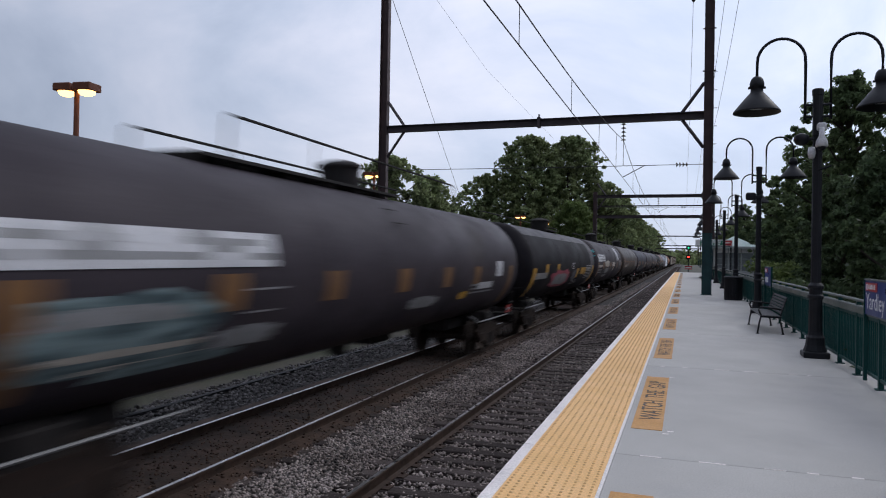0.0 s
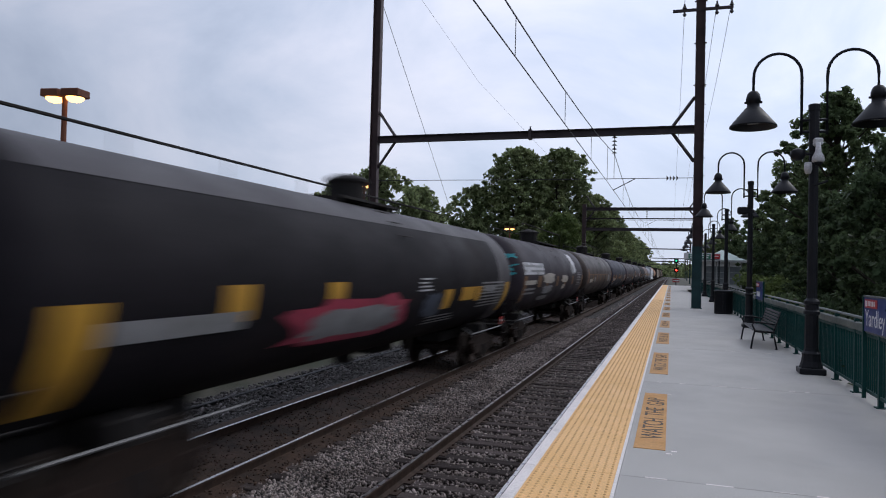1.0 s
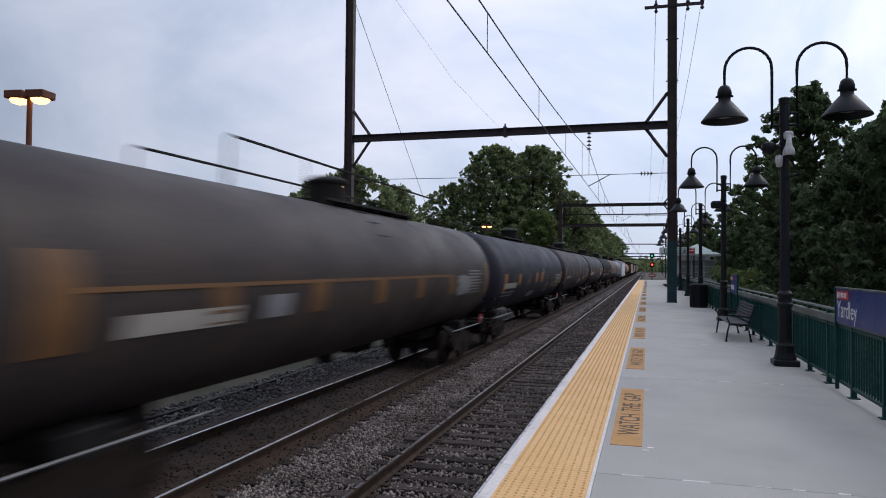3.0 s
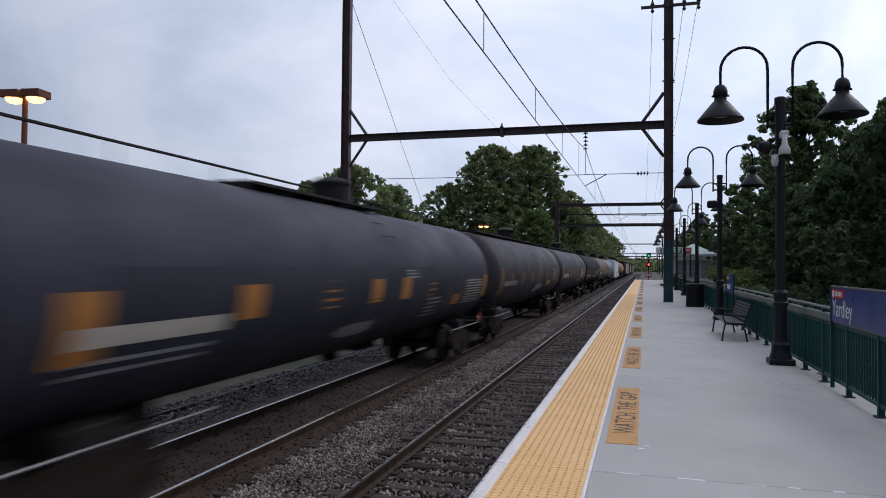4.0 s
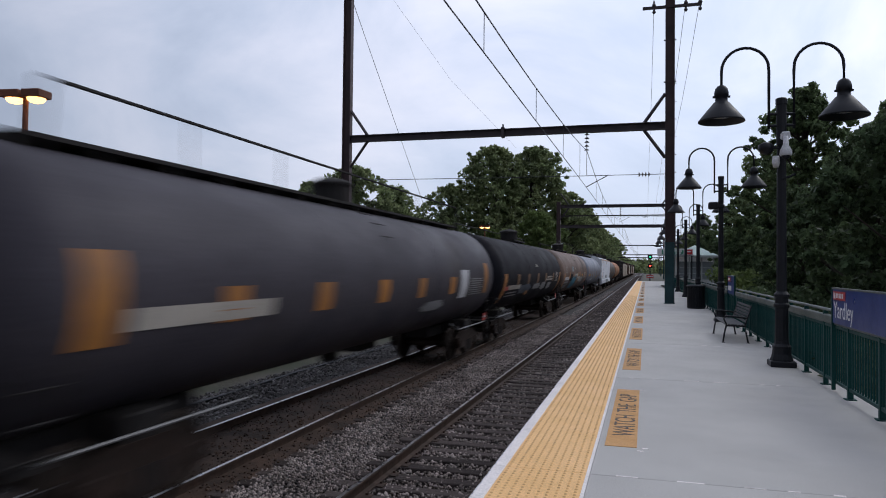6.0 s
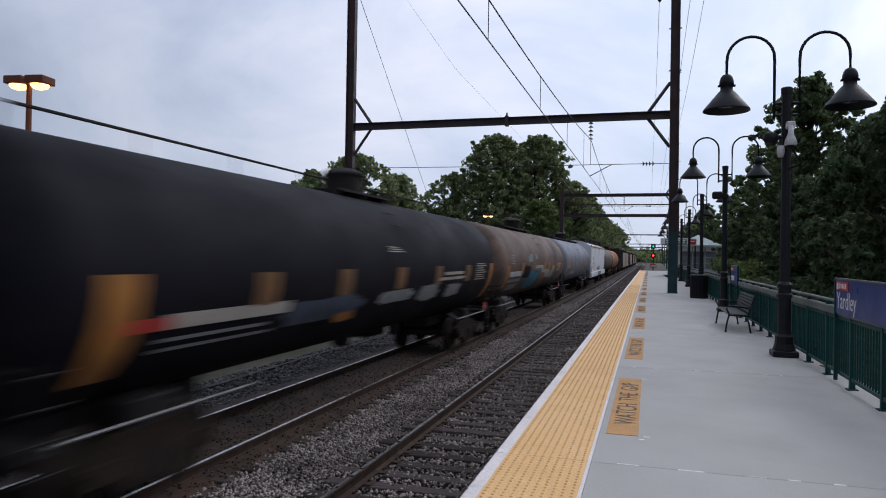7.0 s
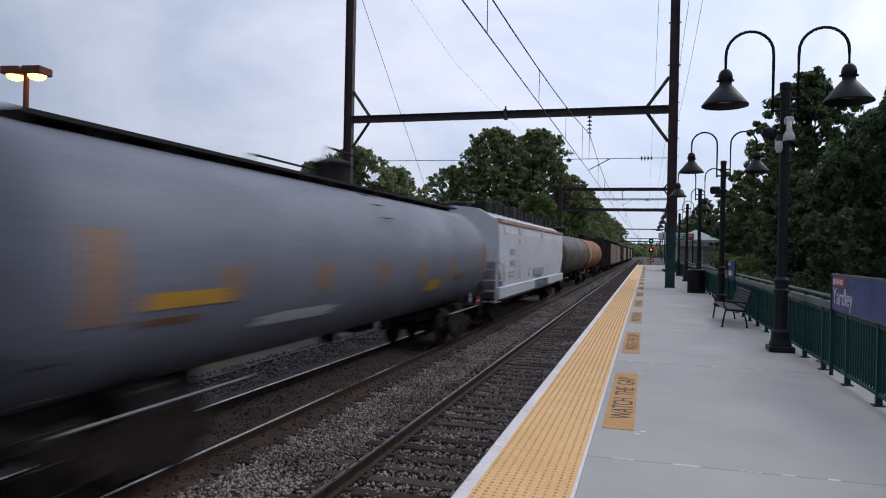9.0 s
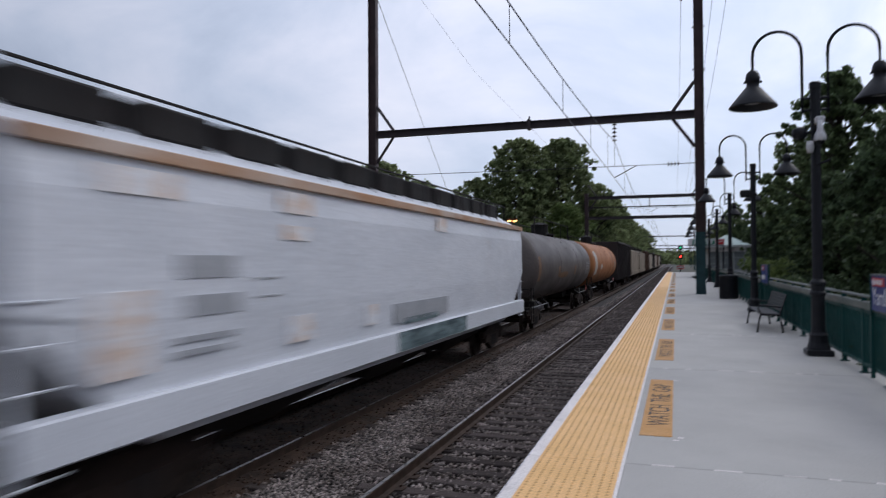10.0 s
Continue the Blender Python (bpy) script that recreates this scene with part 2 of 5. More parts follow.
def raw(name, verts, faces, material, parent=None, label=""):
    """A mesh from arrays: verts (n, 3), faces (m, k)."""
    me = bpy.data.meshes.new(name)
    verts, faces = np.asarray(verts, np.float32), np.asarray(faces, np.int32)
    m, k = faces.shape
    me.vertices.add(len(verts))
    me.vertices.foreach_set("co", verts.ravel())
    me.loops.add(m * k)
    me.loops.foreach_set("vertex_index", faces.ravel())
    me.polygons.add(m)
    me.polygons.foreach_set("loop_start", np.arange(0, m * k, k, dtype=np.int32))
    me.update(calc_edges=True)
    me.materials.append(material)
    ob = new(name, me)
    ob.parent = parent
    if label:
        ob["label"] = label
    return ob


def letters(name, text, size, material, m, parent, squash=(1, 1), depth=0.002, label=""):
    """Words in the built-in font as a thin mesh at the pose m."""
    cu = bpy.data.curves.new(name, "FONT")
    cu.body, cu.size, cu.extrude, cu.align_x, cu.align_y = text, size, depth, "LEFT", "BOTTOM_BASELINE"
    tmp = new(name, cu)
    bpy.context.view_layer.update()
    me = bpy.data.meshes.new_from_object(tmp.evaluated_get(bpy.context.evaluated_depsgraph_get()))
    bpy.data.objects.remove(tmp)
    me.transform(Matrix.Diagonal((squash[0], squash[1], 1, 1)))
    me.materials.clear()
    me.materials.append(material)
    ob = new(name, me)
    ob.parent, ob.matrix_basis = parent, m
    if label:
        ob["label"] = label
    return ob

# ---- plan ----
RAIL_Z = -1.235           # top of rail; the platform is z = 0
NEAR_X, FAR_X = -2.34, -5.94
PITCH = 4.877             # platform panel length
FENCE_X = 2.77
END_Y = 92.0

# ---- ground and track beds ----
bm = bmesh.new()
bmesh.ops.create_grid(bm, x_segments=40, y_segments=40, size=2500)
tagged(part("ground", bm, SOIL), "dark soil ground beside the railway", "ground", kind="structure").location = (0, 0, -1.75)

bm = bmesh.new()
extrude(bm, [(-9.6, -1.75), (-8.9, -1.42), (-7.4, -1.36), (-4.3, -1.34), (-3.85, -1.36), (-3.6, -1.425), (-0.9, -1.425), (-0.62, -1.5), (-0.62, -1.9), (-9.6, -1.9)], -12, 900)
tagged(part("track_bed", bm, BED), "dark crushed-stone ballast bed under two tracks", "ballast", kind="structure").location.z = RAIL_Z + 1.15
bm = bmesh.new()
extrude(bm, [(-7.45, -1.38), (-7.3, -1.29), (-6.9, -1.275), (-5.9, -1.285), (-5.05, -1.275), (-4.86, -1.30), (-4.66, -1.38)], -12, 500)
tagged(part("stained_bed", bm, RUSTBED), "rust-brown stained fouled ballast under the train's track", "ballast", kind="structure").location.z = RAIL_Z + 1.15
bm = bmesh.new()
box(bm, -60, -11, -40, 130, -1.9, -1.5)
tagged(part("parking_lot", bm, ASPHALT), "grey asphalt car park beyond the railway", "car park", kind="structure")


def stones(name, label, material, n, x0, x1, y0, y1, z, smin, smax, seed, power=1.0):
    """Loose crushed stones: small uneven octahedra, denser towards the near end."""
    rng = np.random.default_rng(seed)
    c = np.empty((n, 3))
    c[:, 0] = rng.uniform(x0, x1, n)
    c[:, 1] = y0 + (y1 - y0) * rng.random(n) ** power
    c[:, 2] = z + RAIL_Z + 1.15 + rng.uniform(-0.015, 0.02, n)
    base = np.array([[1, 0, 0], [0, 1, 0], [-1, 0, 0], [0, -1, 0], [0, 0, 0.8], [0, 0, -0.8]])
    tri = np.array([[0, 1, 4], [1, 2, 4], [2, 3, 4], [3, 0, 4], [1, 0, 5], [2, 1, 5], [3, 2, 5], [0, 3, 5]])
    ang, s = rng.uniform(0, 6.28, n), rng.uniform(smin, smax, n)
    v = base[None] * (rng.uniform(0.5, 1.4, (n, 6, 1))) * s[:, None, None]
    tilt = rng.uniform(-0.7, 0.7, n)
    vy = v[:, :, 1] * np.cos(tilt)[:, None] - v[:, :, 2] * np.sin(tilt)[:, None]
    vz = v[:, :, 1] * np.sin(tilt)[:, None] + v[:, :, 2] * np.cos(tilt)[:, None]
    vx = v[:, :, 0] * np.cos(ang)[:, None] - vy * np.sin(ang)[:, None]
    vy = v[:, :, 0] * np.sin(ang)[:, None] + vy * np.cos(ang)[:, None]
    p = np.stack([vx, vy, vz], 2) + c[:, None, :]
    f = tri[None] + (np.arange(n) * 6)[:, None, None]
    return tagged(raw(name, p.reshape(-1, 3), f.reshape(-1, 3), material), label, "ballast", kind="stuff")


stones("ballast_stones", "loose grey crushed ballast stones between the two tracks", STONE, 46000, -4.88, -3.58, 3.0, 45, -1.338, 0.009, 0.033, 1, 1.9)
stones("crib_stones", "grey crushed stones between the ties of the empty track", STONE, 56000, -3.75, -0.85, 3.0, 42, -1.358, 0.010, 0.036, 5, 1.8)
stones("fouled_stones", "dark rust-stained small stones between the rails of the train's track", STONE_R, 9000, -6.9, -4.75, 4.0, 40, -1.285, 0.010, 0.03, 6, 1.6)
stones("near_ballast_stones", "grey crushed ballast stones of the empty track by the platform", STONE, 14000, -4.5, -0.85, -11.5, 3.0, -1.352, 0.014, 0.045, 9)
stones("far_ballast_stones", "grey crushed ballast stones further along the track", STONE, 9000, -4.45, -0.85, 40, 95, -1.37, 0.03, 0.055, 2)
stones("shoulder_stones", "darker loose stones on the far shoulder", STONE_FAR, 16000, -9.3, -7.2, 5, 60, -1.375, 0.025, 0.06, 3, 1.3)

# ---- tracks ----
RAIL_OUT = [(-0.070, -0.170), (0.070, -0.170), (0.070, -0.155), (0.012, -0.135), (0.010, -0.045), (0.036, -0.038), (0.036, -0.006), (0.030, 0.0), (-0.030, 0.0), (-0.036, -0.006), (-0.036, -0.038), (-0.010, -0.045), (-0.012, -0.135), (-0.070, -0.155)]


def track(cx, label, tie_top):
    t = empty("railway_track", label, "railway track", "railway tracks", pose(cx, 0, RAIL_Z))
    for sx in (-0.7525, 0.7525):
        bm = extrude(bmesh.new(), RAIL_OUT, -12, 700)
        r = part("rail", bm, RAIL_SIDE, t, "rust-sided steel rail with polished head")
        r.location.x = sx
        bm = box(bmesh.new(), -0.024, 0.024, -12, 700, 0.0005, 0.003)
        part("running_surface", bm, RAIL_TOP, r, "shiny worn running surface")
    rng = random.Random(7)
    tie = plate = None
    for i in range(-24, 190):
        y = 1.0 + i * 0.51
        m = pose(rng.uniform(-0.05, 0.05), y + rng.uniform(-0.03, 0.03), tie_top - rng.uniform(0.0, 0.012), 0, rng.uniform(-0.4, 0.4), rng.uniform(-1.2, 1.2))
        if tie is None:
            tie = part("tie", box(bmesh.new(), -1.28, 1.28, -0.11, 0.11, -0.16, 0, 0.012), TIE, t)
            tie.matrix_basis = m
        else:
            share(tie, "tie", m, t)
    for i in range(-24, 70):
        for sx in (-0.7525, 0.7525):
            m = pose(sx, 1.0 + i * 0.51, tie_top)
            if plate is None:
                bm = box(bmesh.new(), -0.17, 0.17, -0.09, 0.09, 0, 0.014, 0.003)
                for px, py in ((0.1, 0.05), (-0.1, -0.05)):
                    box(bm, px - 0.016, px + 0.016, py - 0.016, py + 0.016, 0.01, 0.04)
                plate = part("tie_plate", bm, RAIL_SIDE, t)
                plate.matrix_basis = m
            else:
                share(plate, "tie_plate", m, t)
    v, f = [], []
    for i in range(400):
        y, k = 98 + i * 0.51, len(v)
        v += [(-1.28, y - 0.11, tie_top), (1.28, y - 0.11, tie_top), (1.28, y + 0.11, tie_top), (-1.28, y + 0.11, tie_top), (-1.28, y - 0.11, tie_top - 0.1), (1.28, y - 0.11, tie_top - 0.1)]
        f += [(k, k + 1, k + 2, k + 3), (k + 4, k + 5, k + 1, k)]
    tagged(raw("distant_ties", v, f, TIE, t), kind="stuff")
    return t


track(NEAR_X, "empty railway track of dark timber ties and rusty rails", -0.172)
track(FAR_X, "rust-stained railway track that carries the freight train", -0.145)
cable = empty("trackside_cable", "black cable lying on the stone shoulder beyond the train", "cable", "", pose(-8.8, 0, -1.40 + RAIL_Z + 1.15))
part("conduit", tube(bmesh.new(), [(0.05 * math.sin(y * 0.6), y, 0.05) for y in range(-10, 90, 2)], 0.045, 7), LAMP_BLACK, cable)

# ---- platform ----
plat = empty("platform", "high-level station platform of grey concrete", "platform")
plat["kind"] = "structure"
bm = bmesh.new()
extrude(bm, [(-0.64, -0.03), (3.05, -0.03), (3.05, -1.9), (-0.5, -1.9), (-0.5, -0.42), (-0.64, -0.40)], -12.0, END_Y)
part("platform_body", bm, WALL_CONC, plat, "stained concrete platform edge beam and wall")
J0 = 5.62 - 4 * PITCH
slab = panel = edge = line = None
DN = 10
for i in range(22):
    m = pose(0, J0 + i * PITCH, 0)
    if J0 + (i + 1) * PITCH > END_Y + 2:
        break
    if slab is None:
        slab = part("slab", box(bmesh.new(), 0.028, 3.05, 0.003, PITCH - 0.003, -0.03, 0.0, 0.003), CONCRETE, plat, "broom-finished concrete slab")
        panel = part("tactile_panel", box(bmesh.new(), -0.608, 0.0, 0.003, PITCH - 0.003, -0.03, 0.002, 0.002), YELLOW, plat, "yellow tactile warning panel")
        edge = part("edge_strip", box(bmesh.new(), -0.70, -0.611, 0.002, PITCH - 0.002, -0.09, 0.004, 0.008), WHITE, plat, "white-painted platform edge strip")
        line = part("white_line", box(bmesh.new(), 0.001, 0.026, 0, PITCH, -0.03, 0.001), WHITE, plat, "thin white painted line")
        for o in (slab, panel, edge, line):
            o.matrix_basis = m
    else:
        for o, nm in ((slab, "slab"), (panel, "tactile_panel"), (edge, "edge_strip"), (line, "white_line")):
            q = share(o, nm, m, plat)
            if "label" in o:
                q["label"] = o["label"]


rng = random.Random(5)
for y0 in (5.62, 10.5, 15.38):
    for i in range(6):
        x = 0.06 + i * 0.4 + rng.uniform(0, 0.25)
        w = rng.uniform(0.04, 0.2)
        part("scuff", box(bmesh.new(), x, x + w, y0 + rng.uniform(-0.01, 0.0), y0 + rng.uniform(0.006, 0.02), -0.002, 0.0025), WHITE, plat, "pale scuff along a slab joint")
for x, y in ((0.36, 6.4), (0.40, 6.5), (0.36, 9.5)):
    part("scuff", box(bmesh.new(), x, x + 0.05, y, y + 0.03, -0.002, 0.0025), WHITE, plat)


def domes():
    """The truncated domes of the yellow strip, in pairs of rows along the platform."""
    v, f = [], []
    ys = np.arange(1.5 - 0.0607 * 210, 42, 0.0607)
    for col in range(DN):
        x = -0.58 + col * 0.0607
        for y in ys:
            k = len(v)
            for r, z in ((0.0125, 0.002), (0.0075, 0.0075)):
                for a in range(6):
                    v.append((x + r * math.cos(a * 1.0472), y + r * math.sin(a * 1.0472), z))
            f += [(k + a, k + (a + 1) % 6, k + 6 + (a + 1) % 6, k + 6 + a) for a in range(6)]
            f += [(k + 6, k + 7, k + 8, k + 9), (k + 6, k + 9, k + 10, k + 11)]
    return tagged(raw("tactile_domes", v, f, DOME, plat), kind="stuff")


domes()


def gap_plate(y0):
    p = empty("warning_plate", "ochre warning plate lettered watch the gap on the concrete", "floor marking", "warning plates along the platform", pose(0, y0, 0))
    part("plate", box(bmesh.new(), 0.085, 0.355, 0, 2.97, -0.002, 0.0045, 0.001), OCHRE, p)
    for word, y in (("WATCH", 0.40), ("THE", 1.50), ("GAP", 2.12)):
        letters("lettering", word, 0.30, BLACK_INK, pose(0.325, y, 0.0055, 0, 0, 90), p, (0.86, 0.95), 0.0008, "worn black capital letters")
    return p


first = gap_plate(6.52)
for i in range(-1, 17):
    if i:
        copy_thing(first, pose(0, 6.52 + i * 4.815, 0))

# ---- overhead line gantries ----
def h_outline(w, d, tk):
    a, b, t = w / 2, d / 2, tk / 2
    return [(-a, -b), (-a + tk, -b), (-a + tk, -t), (a - tk, -t), (a - tk, -b), (a, -b), (a, b), (a - tk, b), (a - tk, t), (-a + tk, t), (-a + tk, b), (-a, b)]


def h_section(bm, cx, cy, z0, z1, w, d, tk=0.03):
    """An H-shaped steel upright: two flanges and a web, in one prism."""
    o = h_outline(w, d, tk)
    lo = [bm.verts.new((cx + x, cy + y, z0)) for x, y in o]
    hi = [bm.verts.new((cx + x, cy + y, z1)) for x, y in o]
    for i in range(12):
        bm.faces.new((lo[i], lo[(i + 1) % 12], hi[(i + 1) % 12], hi[i]))
    bm.faces.new(lo[::-1])
    bm.faces.new(hi)
    return bm


def i_beam(bm, x0, x1, cz, h, d, tk=0.03):
    """A level I-beam along x."""
    o = h_outline(h, d, tk)
    lo = [bm.verts.new((x0, y, cz + z)) for z, y in o]
    hi = [bm.verts.new((x1, y, cz + z)) for z, y in o]
    for i in range(12):
        bm.faces.new((lo[i], hi[i], hi[(i + 1) % 12], lo[(i + 1) % 12]))
    bm.faces.new(lo)
    bm.faces.new(hi[::-1])
    return bm


LX, RX = -14.28, 1.45


def insulator(bm, x, y, z0, z1, n=5):
    cyl(bm, (x, y, z0), (x, y, z1), 0.018, n=6)
    for i in range(n):
        z = z0 + (z1 - z0) * (i + 0.5) / n
        cyl(bm, (x, y, z - 0.03), (x, y, z + 0.03), 0.12, 0.05, n=10)
    return bm


def gantry(y, beam_z, top, span_z, lx, rx, extra=()):
    g = empty("catenary_gantry", "steel overhead-line gantry with maroon uprights across the tracks", "gantry", "overhead line gantries", pose(0, y, 0))
    part("left_post", h_section(bmesh.new(), lx, 0, -1.8, top, 0.42, 0.34), MAROON, g)
    part("right_post", h_section(bmesh.new(), rx, 0, 2.75, top, 0.40, 0.34), MAROON, g)
    for i in range(7):
        part("step_bracket", box(bmesh.new(), rx - 0.27, rx + 0.27, -0.03, 0.03, 9.95 + i * 1.9, 10.0 + i * 1.9), MAROON, g)
    part("post_base", h_section(bmesh.new(), rx, 0, -0.02 if rx < 3 else -1.8, 2.75, 0.41, 0.35), GREEN_POST, g, "green-painted lower upright")
    if rx < 3:
        part("base_plate", box(bmesh.new(), rx - 0.24, rx + 0.24, -0.22, 0.22, -0.01, 0.02), GREEN_POST, g)
    part("beam", i_beam(bmesh.new(), lx + 0.2, rx - 0.2, beam_z, 0.34, 0.3), BEAM, g)
    for z, hh in extra:
        part("lower_beam", i_beam(bmesh.new(), lx + 0.2, rx - 0.2, z, hh, 0.2, 0.02), BEAM, g)
    part("splice_plate", box(bmesh.new(), -6.25, -6.1, -0.16, 0.16, beam_z - 0.24, beam_z + 0.24), BEAM, g)
    part("pin", cyl(bmesh.new(), (-6.18, 0, beam_z + 0.2), (-6.18, 0, beam_z + 0.40), 0.04), BEAM, g)
    for sx, x in ((1, lx + 0.2), (-1, rx - 0.2)):
        for dz in (1.45, -1.45):
            a, b = Vector((x, 0, beam_z + dz)), Vector((x + sx * 0.95, 0, beam_z + math.copysign(0.12, dz)))
            part("brace", tube(bmesh.new(), [a, b], 0.075, 4), BEAM, g)
    part("insulator", insulator(bmesh.new(), -2.22, 0, beam_z - 1.05, beam_z - 0.15), INSUL, g, "string of dark porcelain insulators")
    part("cross_span_wire", tube(bmesh.new(), [(lx + 0.2, 0, span_z + 0.08), (-6, 0, span_z + 0.01), (rx - 0.2, 0, span_z)], 0.016, 5), WIRE, g)
    part("pull_off_arm", tube(bmesh.new(), [(-1.26, 0, span_z), (-2.24, 0, span_z - 0.52)], 0.022, 6), WIRE, g)
    part("hanger", cyl(bmesh.new(), (-2.22, 0, beam_z - 1.05), (-2.22, 0, span_z), 0.012, n=5), WIRE, g)
    bm = bmesh.new()
    for i in range(4):
        cyl(bm, (0.1 + i * 0.14, 0, span_z), (0.17 + i * 0.14, 0, span_z), 0.12, 0.04, n=8)
    tagged(part("strain_insulator", bm, INSUL, g))
    if y < 40:
        arm = part("crossarm", box(bmesh.new(), 0.25, 2.8, -0.05, 0.05, 13.34, 13.46), BEAM, g, "steel crossarm with pin insulators")
        for x in (0.75, 2.12, 2.73):
            part("pin_insulator", lathe(bmesh.new(), [(0.035, 13.12), (0.09, 13.2), (0.04, 13.3), (0.04, 13.46), (0.1, 13.5), (0.05, 13.62), (0.03, 13.72)], 8, (x, 0, 0)), INSUL, arm)
    return g


GY = [33.36, 79.0, 238.0, 330.0, 430.0]
gantry(33.36, 8.0, 17.0, 5.82, LX, RX)
gantry(79.0, 8.37, 8.9, 7.15, -8.9, 3.25, ((6.15, 0.34), (7.32, 0.12)))
gantry(238.0, 9.2, 12.0, 5.82, -14.0, 6.0, ((5.2, 0.3),))
gantry(330.0, 8.0, 11.0, 5.82, -14.0, 7.0, ((5.2, 0.3),))
gantry(430.0, 8.0, 11.0, 5.82, -14.0, 8.0)

wires = empty("overhead_wires", "contact wire and sagging messenger wire above the near track", "overhead line")
SUP = [-17.0] + GY


def wire_x(y):
    """The stagger of the near span's wires."""
    return -2.22 - 0.004 * max(0.0, 33.36 - y)


bm = tube(bmesh.new(), [(wire_x(y), y, 5.28) for y in range(-12, 301, 6)], 0.013, 5)
part("contact_wire", bm, WIRE, wires)
mess = []
for a, b in zip(SUP, SUP[1:]):
    for i in range(16):
        u = i / 16
        mess.append((wire_x(a + (b - a) * u), a + (b - a) * u, 5.96 + 1.04 * (2 * u - 1) ** 2))
part("messenger_wire", tube(bmesh.new(), mess, 0.015, 5), WIRE, wires)
for a, b in zip(SUP, SUP[1:]):
    for i in range(max(1, int((b - a) / 5.95))):
        y = b - 3.36 - 5.95 * i
        u = (y - a) / (b - a)
        part("dropper", cyl(bmesh.new(), (wire_x(y), y, 5.28), (wire_x(y), y, 5.96 + 1.04 * (2 * u - 1) ** 2), 0.008, n=5), WIRE, wires)
feeders = empty("feeder_wires", "thin line wires strung along the gantry tops", "power line")
for x, z in ((0.75, 13.68), (2.12, 13.68), (2.73, 13.68)):
    pts = []
    for a, b in zip([-14.0] + GY[:2], GY[:3]):
        pts += [(x, a + (b - a) * k / 8, z - 0.9 * (1 - (2 * k / 8 - 1) ** 2)) for k in range(8)]
    part("line_wire", tube(bmesh.new(), pts, 0.011, 5), WIRE, feeders)
guy = empty("guy_wire", "thin guy wire running down from a gantry top", "wire")
part("strand", tube(bmesh.new(), [(-14.3, 33.5, 15.6), (-18.6, 60.0, 7.0)], 0.016, 5), WIRE, guy)
stay = empty("high_line_wire", "thin wire descending beyond the train's track", "wire")
part("strand", tube(bmesh.new(), [(-9.2, 18, 13.0), (-8.7, 33, 10.6), (-8.2, 60, 9.6), (-7.6, 100, 9.3)], 0.005, 5), WIRE, stay)

# ---- platform lamps ----
def platform_lamp(m):
    p = empty("street_lamp", "black twin-arm platform lamp with bell shades, unlit", "lamp", "lamps along the platform", m)
    bm = box(bmesh.new(), -0.19, 0.19, -0.19, 0.19, 0, 0.095, 0.012)
    bm = lathe(bm, [(0.175, 0.085), (0.17, 0.12), (0.145, 0.20), (0.135, 0.29), (0.142, 0.32), (0.115, 0.36), (0.104, 0.41), (0.100, 0.93), (0.12, 0.95), (0.12, 0.99), (0.102, 1.01), (0.102, 1.09), (0.12, 1.11), (0.12, 1.15), (0.076, 1.20)], 12)
    part("base", bm, LAMP_BLACK, p, "stepped cast base on a square plinth")
    part("pole", lathe(bmesh.new(), [(0.078, 1.18), (0.070, 3.55), (0.078, 3.56), (0.078, 4.20), (0.088, 4.21), (0.088, 4.30), (0.07, 4.315)], 12), LAMP_BLACK, p)
    for s in (-1, 1):
        pts = [(s * 0.185, 0, 3.82), (s * 0.185, 0, 4.75)]
        for i in range(1, 14):
            a = math.pi * i / 14
            pts.append((s * (0.545 - 0.36 * math.cos(a)), 0, 4.80 + 0.37 * math.sin(a)))
        pts += [(s * 0.905, 0, 4.78), (s * 0.905, 0, 4.54)]
        arm = part("arm", tube(bmesh.new(), pts, 0.024, 8), LAMP_BLACK, p, smooth=True)
        for z in (3.87, 4.06):
            part("bracket", cyl(bmesh.new(), (s * 0.05, 0, z), (s * 0.2, 0, z), 0.022, n=8), LAMP_BLACK, arm)
        bm = lathe(bmesh.new(), [(0.03, 4.575), (0.065, 4.56), (0.095, 4.52), (0.112, 4.46), (0.115, 4.385), (0.097, 4.375), (0.097, 4.33), (0.103, 4.30), (0.125, 4.285), (0.245, 4.14), (0.362, 3.995), (0.368, 3.97), (0.352, 3.97), (0.25, 4.10), (0.10, 4.24)], 24, (s * 0.905, 0, 0))
        for q in (0, 180):
            c, d = math.cos(radians(q)) * 0.118, math.sin(radians(q)) * 0.118
            box(bm, s * 0.905 + c - 0.018, s * 0.905 + c + 0.018, d - 0.018, d + 0.018, 4.37, 4.40)
        sh = part("shade", bm, LAMP_BLACK, p, "black bell-shaped metal shade", smooth=True)
        part("lens", lathe(bmesh.new(), [(0.02, 4.05), (0.14, 4.05), (0.17, 4.11), (0.17, 4.15)], 14, (s * 0.905, 0, 0)), LAMP_LENS, sh, "frosted lens inside the shade")
    return p


LAMP_Y = [12.6, 22.6, 32.1, 41.8, 51.5, 61.2, 71.0, 81.0]
lamp = platform_lamp(pose(2.52, LAMP_Y[0], 0))
for y in LAMP_Y[1:]:
    copy_thing(lamp, pose(2.57, y, 0))


